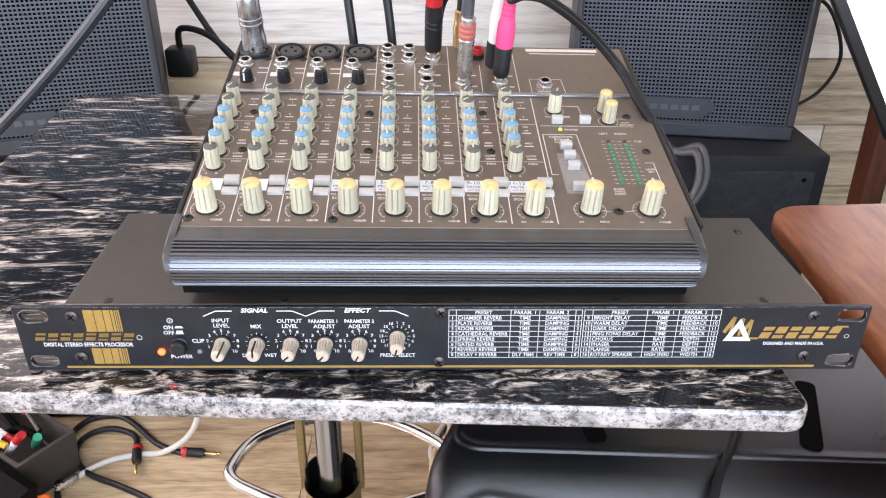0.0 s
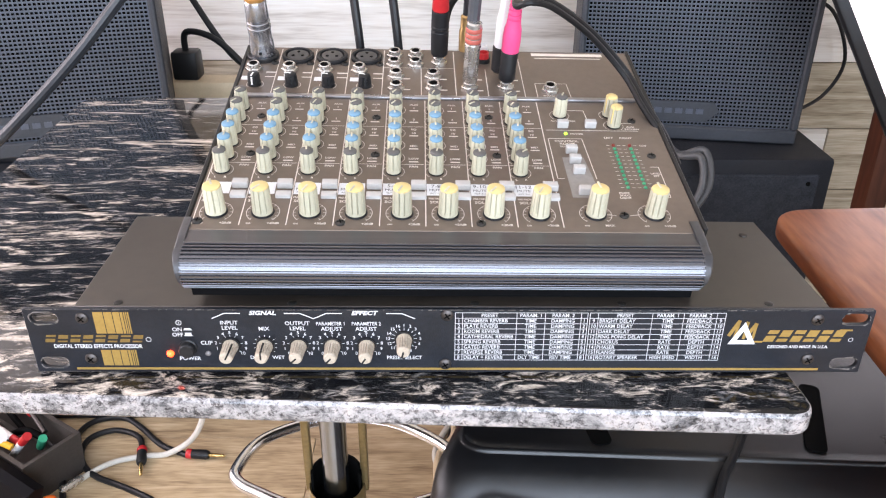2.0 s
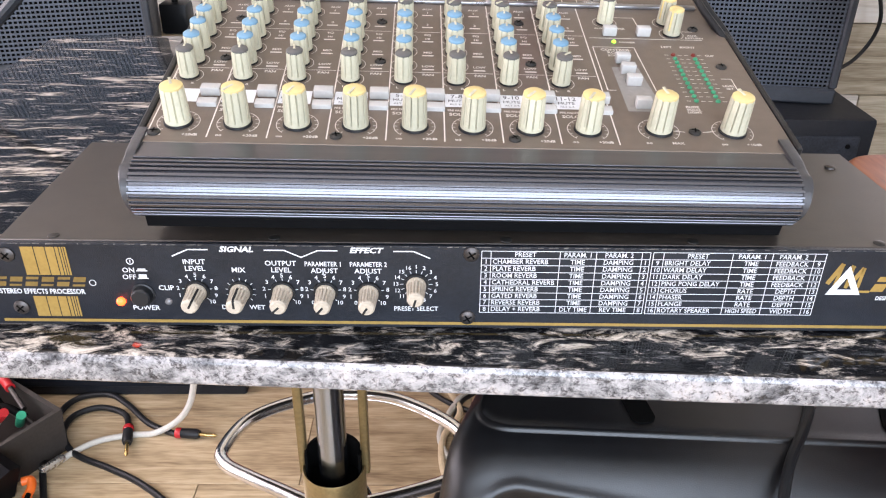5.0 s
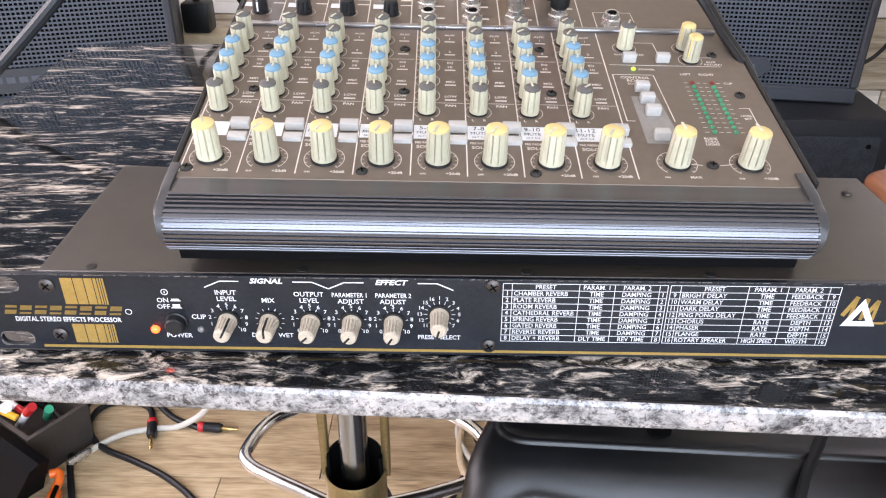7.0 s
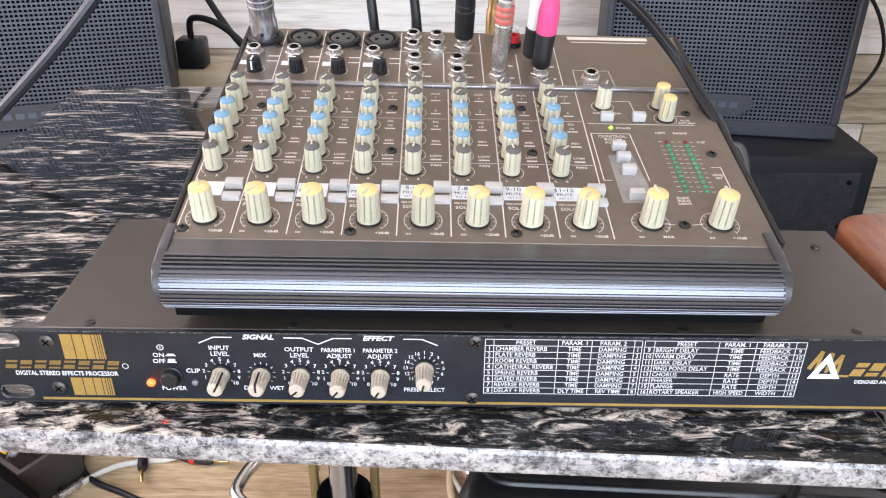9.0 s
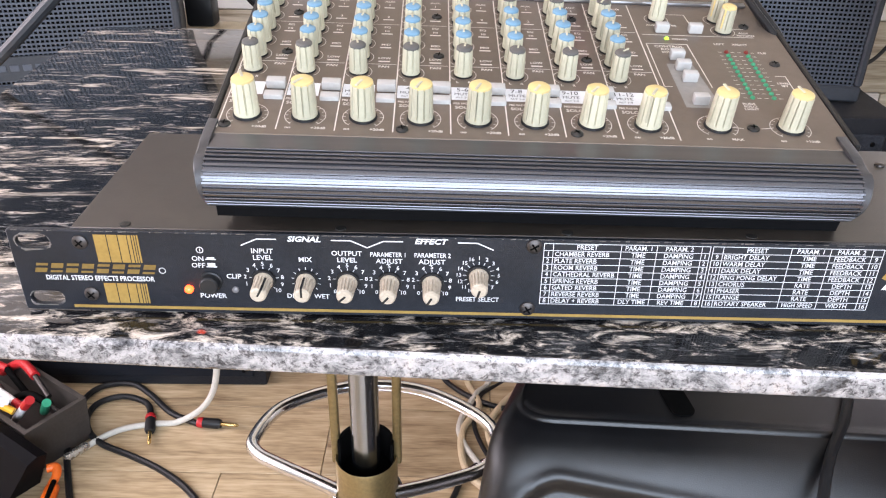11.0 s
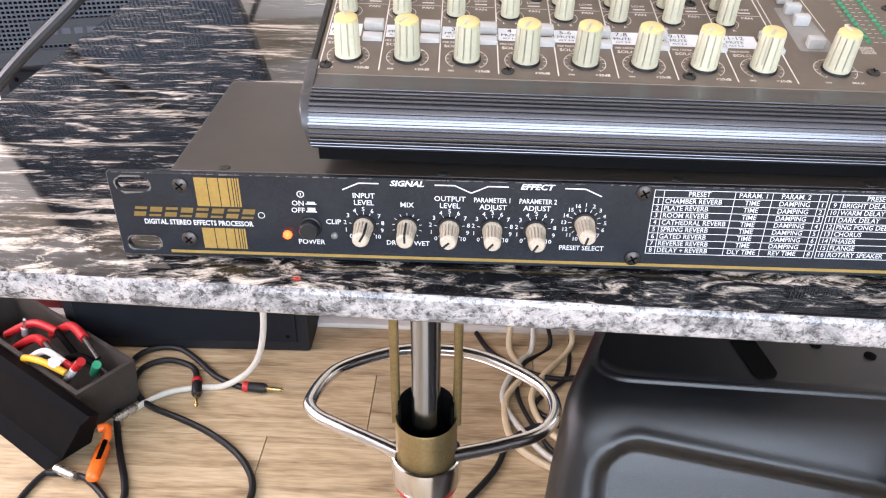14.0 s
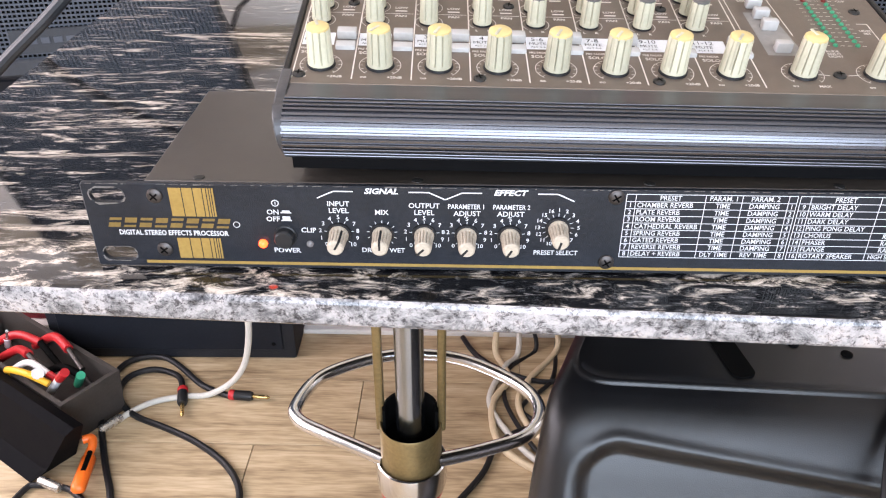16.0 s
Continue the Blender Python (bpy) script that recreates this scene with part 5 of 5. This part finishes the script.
# ---- black moulded loudspeaker lying under the table ----
CASE = pose(0.33, 0.12, 0, 0, 0, -2.9)
case = thing("moulded_loudspeaker", CASE, "black moulded plastic loudspeaker lying on the floor under the table", "loudspeaker")
CY, CX0, CX1 = -0.150, -0.359, 0.13
# section of the front: inset from the foremost line, and height
FRONT = [Vector(q) for q in ((0.0, 0.38), (0.010, 0.42), (0.022, 0.45), (0.034, 0.477), (0.045, 0.500), (0.056, 0.522), (0.0655, 0.541), (0.073, 0.5565), (0.0805, 0.570), (0.089, 0.5815), (0.098, 0.590), (0.107, 0.5955), (0.1135, 0.5982))]
FRONT = smooth_path(FRONT, 14)


def case_wall(y, inset, z):
    """The splayed end of the case, rolling in towards the top."""
    roll = max(0.0, (z - 0.575) / 0.026)
    return CX0 + 0.33 * max(0.0, y + 0.09) + 0.04 * inset + 0.012 * roll * roll


def recess(x, s, si):
    """How far the front is pushed in (-) or raised (+) round the recess; s: length down from the lip."""
    r = 0.036
    dx, ds = x + 0.321, s - si
    qx, qy = r - dx, r - ds
    d = r - (math.hypot(max(qx, 0), max(qy, 0)) + min(max(qx, qy), 0))
    t = min(max((d - 0.001) / 0.011, 0), 1)
    return 0.0014 * math.exp(-((d + 0.001) / 0.004) ** 2) - 0.007 * t * t * (3 - 2 * t)


def case_shell():
    bm = bmesh.new()
    lens = [0.0]
    for a, b in zip(FRONT, FRONT[1:]):
        lens.append(lens[-1] + (b - a).length)
    down = [lens[-1] - q for q in lens]
    levels = [(Vector((0.0, 0.0)), None), (Vector((0.0, 0.25)), None)] + list(zip(FRONT, down)) + [(Vector((0.1140, 0.5995)), None), (Vector((0.1150, 0.6014)), None), (Vector((0.1170, 0.6016)), None), (Vector((0.1185, 0.6008)), None), (Vector((0.126, 0.6008)), None)]
    rings = []
    for k, (q, s) in enumerate(levels):
        inset, z = q
        yf = CY + inset
        R0 = 0.062 - 0.24 * inset
        corner = Vector((case_wall(yf, inset, z), yf))
        up = Vector((case_wall(yf + R0, inset, z), yf + R0))
        out = Vector((corner.x + R0, yf))
        ring = [(CX1, 0.12), (case_wall(0.12, inset, z), 0.12)] + [(case_wall(y, inset, z), y) for y in (0.09, 0.06)]
        ring += [tuple((1 - t) ** 2 * up + 2 * t * (1 - t) * corner + t * t * out) for t in [i / 14 for i in range(15)]]
        ring += [(out.x + (CX1 - out.x) * i / 230, yf) for i in range(1, 231)]
        row = []
        for x, y in ring:
            p = Vector((x, y, z))
            if s is not None and y < -0.02:
                a, b = FRONT[max(k - 3, 0)], FRONT[min(k - 1, len(FRONT) - 1)]
                d = (b - a).normalized()
                si = 0.036 + 0.13 * max(x + 0.29, 0)
                p += Vector((0, -d.y, d.x)) * recess(x, s, si)
            row.append(bm.verts.new(p))
        rings.append(row)
    for a, b in zip(rings, rings[1:]):
        for k in range(len(a)):
            j = (k + 1) % len(a)
            bm.faces.new((a[k], a[j], b[j], b[k]))
    bm.faces.new(rings[0][::-1])
    bmesh.ops.triangulate(bm, faces=[bm.faces.new(rings[-1])])
    return bm


part("shell", case_shell(), MOULD, case, "black moulded shell with a lip and a sunken front", 75)
# slots have no depth: flat black plates give the dark inside them
for (xa, ya), (xb, yb) in (((-0.203, -0.021), (-0.219, 0.06)), ((-0.0330, -0.021), (-0.0095, 0.062))):
    ax = Vector((xb - xa, yb - ya))
    tilt = math.degrees(math.atan2(ax.y, ax.x))
    part("handle_slot", slab(rounded(-0.004, -0.0085, ax.length, 0.0085, 0.006), 0.5995, 0.6020), HOLE, case, "deep black slot", m=pose(xa, ya, 0, 0, 0, tilt))
for x, y in ((-0.159, 0.016), (-0.1245, 0.0067), (0.07, 0.03)):
    part("bolt", lathe([(0.0042, 0.600), (0.004, 0.6020), (0.002, 0.603)], 12, m=pose(x, y, 0)), HOLE, case)
cb = thing("power_cable", pose(0.24, 0.05, 0.605), "black cable lying over the moulded loudspeaker", "cable")
cable(cb, [(0.275, 0.20, 0.605), (0.258, 0.15, 0.605), (0.245, 0.122, 0.605), (0.230, 0.096, 0.6045), (0.214, 0.073, 0.600), (0.205, 0.055, 0.590), (0.196, 0.030, 0.571), (0.190, 0.0, 0.535), (0.188, -0.02, 0.49), (0.19, -0.04, 0.40)], 0.0036, CABLE)

# ---- toolbox with tools ----
tb = thing("toolbox", pose(-0.738, 0.541, 0, 0, 0, -33), "black plastic toolbox with an open tray full of tools", "toolbox")
body = bmesh.new()
ends = [[body.verts.new((x + e, y, z)) for y, z, e in ((0.0, 0.0, 0.0), (0.02, 0.02, 0.02), (0.034, 0.070, 0.05), (0.044, 0.100, 0.066), (0.060, 0.104, 0.066), (0.080, 0.09, 0.055), (0.078, 0.0, 0.004))] for x in (-0.42, 0.0)]
for k in range(7):
    body.faces.new((ends[0][k], ends[0][(k + 1) % 7], ends[1][(k + 1) % 7], ends[1][k]))
body.faces.new(ends[0])
body.faces.new(ends[1][::-1])
part("bin", body, TOOLBOX, tb, "black plastic box", 20)
tr = bmesh.new()
loops = []
for x0, x1, y0, y1, z in ((-0.39, -0.020, 0.088, 0.190, 0.0), (-0.395, -0.012, 0.084, 0.194, 0.09), (-0.387, -0.020, 0.092, 0.186, 0.09), (-0.382, -0.027, 0.096, 0.182, 0.008)):
    loops.append([tr.verts.new(q) for q in ((x0, y0, z), (x1, y0, z), (x1, y1, z), (x0, y1, z))])
for a, b in zip(loops, loops[1:]):
    for k in range(4):
        tr.faces.new((a[k], a[(k + 1) % 4], b[(k + 1) % 4], b[k]))
tr.faces.new(loops[0][::-1])
tr.faces.new(loops[-1])
part("tray", tr, TRAY, tb, "grey plastic tray", 20)
TBM = tb.matrix_basis


def tool(name, pts, r, material, label, category, extra=()):
    o = thing(name, TBM @ pose(*pts[0]), label, category)
    p0 = Vector(pts[0])
    part("handle", tube([Vector(p) - p0 for p in pts], r * 0.74, 12), material, o)
    for q, rr, mm2 in extra:
        part("blade", tube([Vector(p) - p0 for p in q], rr * 0.8, 10), mm2, o)
    return o


tool("pliers", [(-0.273, 0.114, 0.043), (-0.223, 0.134, 0.078), (-0.173, 0.129, 0.093)], 0.011, REDPLASTIC, "pliers with red handles in the tray", "pliers", [([(-0.173, 0.129, 0.093), (-0.123, 0.124, 0.083)], 0.006, PANSCREW)])
tool("pliers", [(-0.243, 0.174, 0.053), (-0.183, 0.184, 0.093), (-0.123, 0.174, 0.098)], 0.011, REDPLASTIC, "pliers with red handles in the tray", "pliers", [([(-0.123, 0.174, 0.098), (-0.073, 0.164, 0.083)], 0.006, PANSCREW)])
tool("cutter", [(-0.143, 0.099, 0.063), (-0.163, 0.084, 0.093), (-0.113, 0.089, 0.108), (-0.073, 0.104, 0.093)], 0.008, YELLOWPL, "cutter with yellow handles in the tray", "cutter")
tool("screwdriver", [(-0.083, 0.154, 0.053), (-0.043, 0.144, 0.098)], 0.010, GREEN, "green screwdriver in the tray", "screwdriver", [([(-0.113, 0.174, 0.033), (-0.083, 0.154, 0.053)], 0.003, PANSCREW)])
tool("screwdriver", [(-0.103, 0.114, 0.053), (-0.058, 0.116, 0.103)], 0.009, WHITEPL, "white and red screwdriver in the tray", "screwdriver", [([(-0.058, 0.116, 0.103), (-0.033, 0.116, 0.128)], 0.0095, REDPLASTIC)])
tool("glue_bottle", [(-0.113, 0.104, 0.093), (-0.088, 0.099, 0.111)], 0.013, WHITEPL, "small pinkish white bottle in the tray", "bottle")
tool("long_screwdriver", [(-0.283, 0.144, 0.053), (-0.263, 0.139, 0.083)], 0.008, WHITEPL, "long steel screwdriver leaning in the tray", "screwdriver", [([(-0.263, 0.139, 0.083), (-0.163, 0.104, 0.163)], 0.003, NICKEL)])
tool("pliers", [(-0.30, 0.12, 0.06), (-0.25, 0.15, 0.09), (-0.20, 0.165, 0.085)], 0.010, REDPLASTIC, "pliers with red handles in the tray", "pliers", [([(-0.20, 0.165, 0.085), (-0.14, 0.16, 0.06)], 0.007, HOLE)])
tool("wire_stripper", [(-0.16, 0.14, 0.05), (-0.11, 0.15, 0.08), (-0.07, 0.16, 0.07)], 0.009, HOLE, "black wire stripper in the tray", "wire stripper", [([(-0.07, 0.16, 0.07), (-0.04, 0.165, 0.05)], 0.005, PANSCREW)])
tool("marker", [(-0.20, 0.10, 0.06), (-0.15, 0.115, 0.095), (-0.10, 0.12, 0.09)], 0.008, WHITEPL, "white marker with a red cap in the tray", "marker", [([(-0.10, 0.12, 0.09), (-0.075, 0.122, 0.085)], 0.0085, REDPLASTIC)])
hook = thing("orange_knife", pose(-0.652, 0.548, 0.0), "bright orange plastic hook knife lying by the toolbox", "knife")
part("handle", box((0, 0, 0), (0.022, 0.075, 0.018), 0.008, 3), ORANGE, hook, "orange handle", m=pose(0.002, -0.004, 0.02, 0, 0, 8))
part("head", tube([(-0.004, 0.030, 0.024), (-0.002, 0.046, 0.03), (-0.008, 0.058, 0.034), (-0.020, 0.054, 0.034)], 0.007, 12), ORANGE, hook, "orange hooked head")
part("blade", tube([(0.004, -0.006, 0.028), (0.0, 0.032, 0.030)], 0.004, 8), HOLE, hook)

# ---- cables on the floor ----


def floor_cable(name, pts, r, material, label):
    c = thing(name, pose(pts[0][0], pts[0][1], 0), label, "cable")
    p0 = Vector((pts[0][0], pts[0][1], 0))
    part("cable", tube([Vector((x, y, z[0] if z else r)) - p0 for x, y, *z in pts], r, 10), material, c)
    return c, p0


def floor_jack(parent, p0, x, y, a):
    m = Matrix.Translation(Vector((x, y, 0.010)) - p0) @ pose(0, 0, 0, 0, 0, a) @ pose(0, 0, 0, 0, 90, 0)
    sh = part("plug_shell", lathe([(0.004, 0), (0.0085, 0.004), (0.0092, 0.036), (0.007, 0.042)], 18), BLACKKNOB, parent, "black plug shell", m=m)
    part("ring", lathe([(0.0088, 0.0), (0.0094, 0.001), (0.0094, 0.009), (0.0088, 0.010)], 18), REDPLASTIC, sh, "red ring")
    part("contact", lathe([(0.0034, 0.042), (0.0034, 0.064), (0.0024, 0.066), (0.0036, 0.069), (0.001, 0.074)], 14), mat("brass_contact", (0.62, 0.44, 0.18), 0.25, 0.95), sh, "gold plated contact")


c, p0 = floor_cable("jack_cable", [(-0.561, 0.750), (-0.582, 0.795), (-0.633, 0.814), (-0.671, 0.794), (-0.676, 0.756), (-0.656, 0.717), (-0.621, 0.688), (-0.560, 0.661), (-0.499, 0.629), (-0.442, 0.585), (-0.407, 0.536), (-0.400, 0.489), (-0.42, 0.42)], 0.0055, CABLE, "black cable with a jack plug, looped on the floor")
floor_jack(c, p0, -0.562, 0.757, -74)
c, p0 = floor_cable("jack_cable", [(-0.474, 0.744), (-0.531, 0.772), (-0.585, 0.821), (-0.629, 0.850), (-0.676, 0.845), (-0.699, 0.815), (-0.698, 0.763), (-0.680, 0.685), (-0.666, 0.648), (-0.631, 0.575), (-0.602, 0.520), (-0.590, 0.479), (-0.60, 0.42)], 0.0055, CABLE, "black cable with a jack plug, winding past the toolbox")
floor_jack(c, p0, -0.474, 0.744, -5)
floor_cable("microphone_cable", [(-0.742, 0.430), (-0.746, 0.480), (-0.736, 0.525), (-0.722, 0.532), (-0.676, 0.528), (-0.651, 0.514), (-0.622, 0.489), (-0.599, 0.460), (-0.58, 0.41)], 0.005, CABLE, "black cable with a silver plug on the floor")
floor_cable("white_cable", [(-0.667, 0.652), (-0.636, 0.698), (-0.603, 0.727), (-0.554, 0.742), (-0.513, 0.748), (-0.468, 0.748, 0.035), (-0.438, 0.74, 0.082), (-0.422, 0.735, 0.14), (-0.415, 0.73, 0.205), (-0.40, 0.70, 0.40), (-0.37, 0.60, 0.62), (-0.35, 0.56, 0.74)], 0.0055, WHITECABLE, "white cable hanging down to the floor")
for x, y, r in ((-0.667, 0.652, 55), (-0.715, 0.537, -22)):
    sp = thing("silver_plug", pose(x, y, 0.009, 0, 0, r), "silver plug lying on the floor", "audio plug")
    part("shell", lathe([(0.0055, -0.005), (0.0075, -0.003), (0.0075, 0.034), (0.006, 0.038)], 16, m=pose(0, 0, 0, 0, 90, 0)), NICKEL, sp)
bw = random.Random(8)
for k, (dx, mt, r) in enumerate(((0, CREAMCABLE, 0.0062), (0.035, WHITECABLE, 0.0055), (0.05, CABLE, 0.0042), (0.10, CREAMCABLE, 0.0058), (0.12, CABLE, 0.0042))):
    tone = ("cream", "white", "black", "cream", "black")[k]
    way = [(0.015, 0.93, 0.22), (0.012, 0.925, 0.09), (0.02, 0.90), (0.005, 0.82), (-0.012, 0.74), (0.0, 0.65), (0.05, 0.585), (0.13, 0.565)]
    way = [(x + dx * (1.0, 1.0, 0.9, 0.7, 0.5, 0.8, 0.9, 0.5)[j] + bw.uniform(-0.02, 0.02) * (j > 1), y + bw.uniform(-0.02, 0.02) * (j > 1), *zz) for j, (x, y, *zz) in enumerate(way)]
    floor_cable(tone + "_cable", way, r, mt, tone + " cable in a loose bundle on the floor")
floor_cable("black_cable", [(-0.10, 0.47), (-0.03, 0.57), (0.0, 0.64), (0.06, 0.68), (0.14, 0.66)], 0.005, CABLE, "thin black cable winding over the floor")
floor_cable("black_cable", [(-0.06, 0.93), (-0.03, 0.87), (0.03, 0.82), (0.10, 0.80), (0.18, 0.83)], 0.005, CABLE, "thin black cable winding over the floor")

# ---- boards of the wall and planks of the floor ----
rb = random.Random(21)
bh = 0.150
for r in range(int(ZC / bh) + 1):
    x = XW - rb.random() * 0.9
    z0, z1 = r * bh, min((r + 1) * bh - 0.002, ZC)
    if z1 - z0 < 0.02:
        continue
    me = None
    while x < XE:
        L = 1.35
        a, b = max(x, XW), min(x + L - 0.002, XE)
        if b - a > 0.02:
            # right-hand boards browned for shade, unseen upper ones to dim reflections
            part("board", box(((a + b) / 2, YN + 0.01, (z0 + z1) / 2), (b - a, 0.02, z1 - z0), 0.0015, 1), BROWNSHADE if (a + b) / 2 > 0.6 or r == 3 or (r > 5 and (a + b) / 2 > -0.8) else WALLWOOD, wall_n)
        x += L
pw, y = 0.165, YS
while y < YN:
    x = XW - rb.random() * 1.1
    y1 = min(y + pw - 0.0012, YN)
    while x < XE:
        a, b = max(x, XW), min(x + 1.2 - 0.0012, XE)
        if b - a > 0.02:
            part("plank", box(((a + b) / 2, (y + y1) / 2, -0.005), (b - a, y1 - y, 0.010), 0.0008, 1), FLOORWOOD, floor)
        x += 1.2
    y += pw
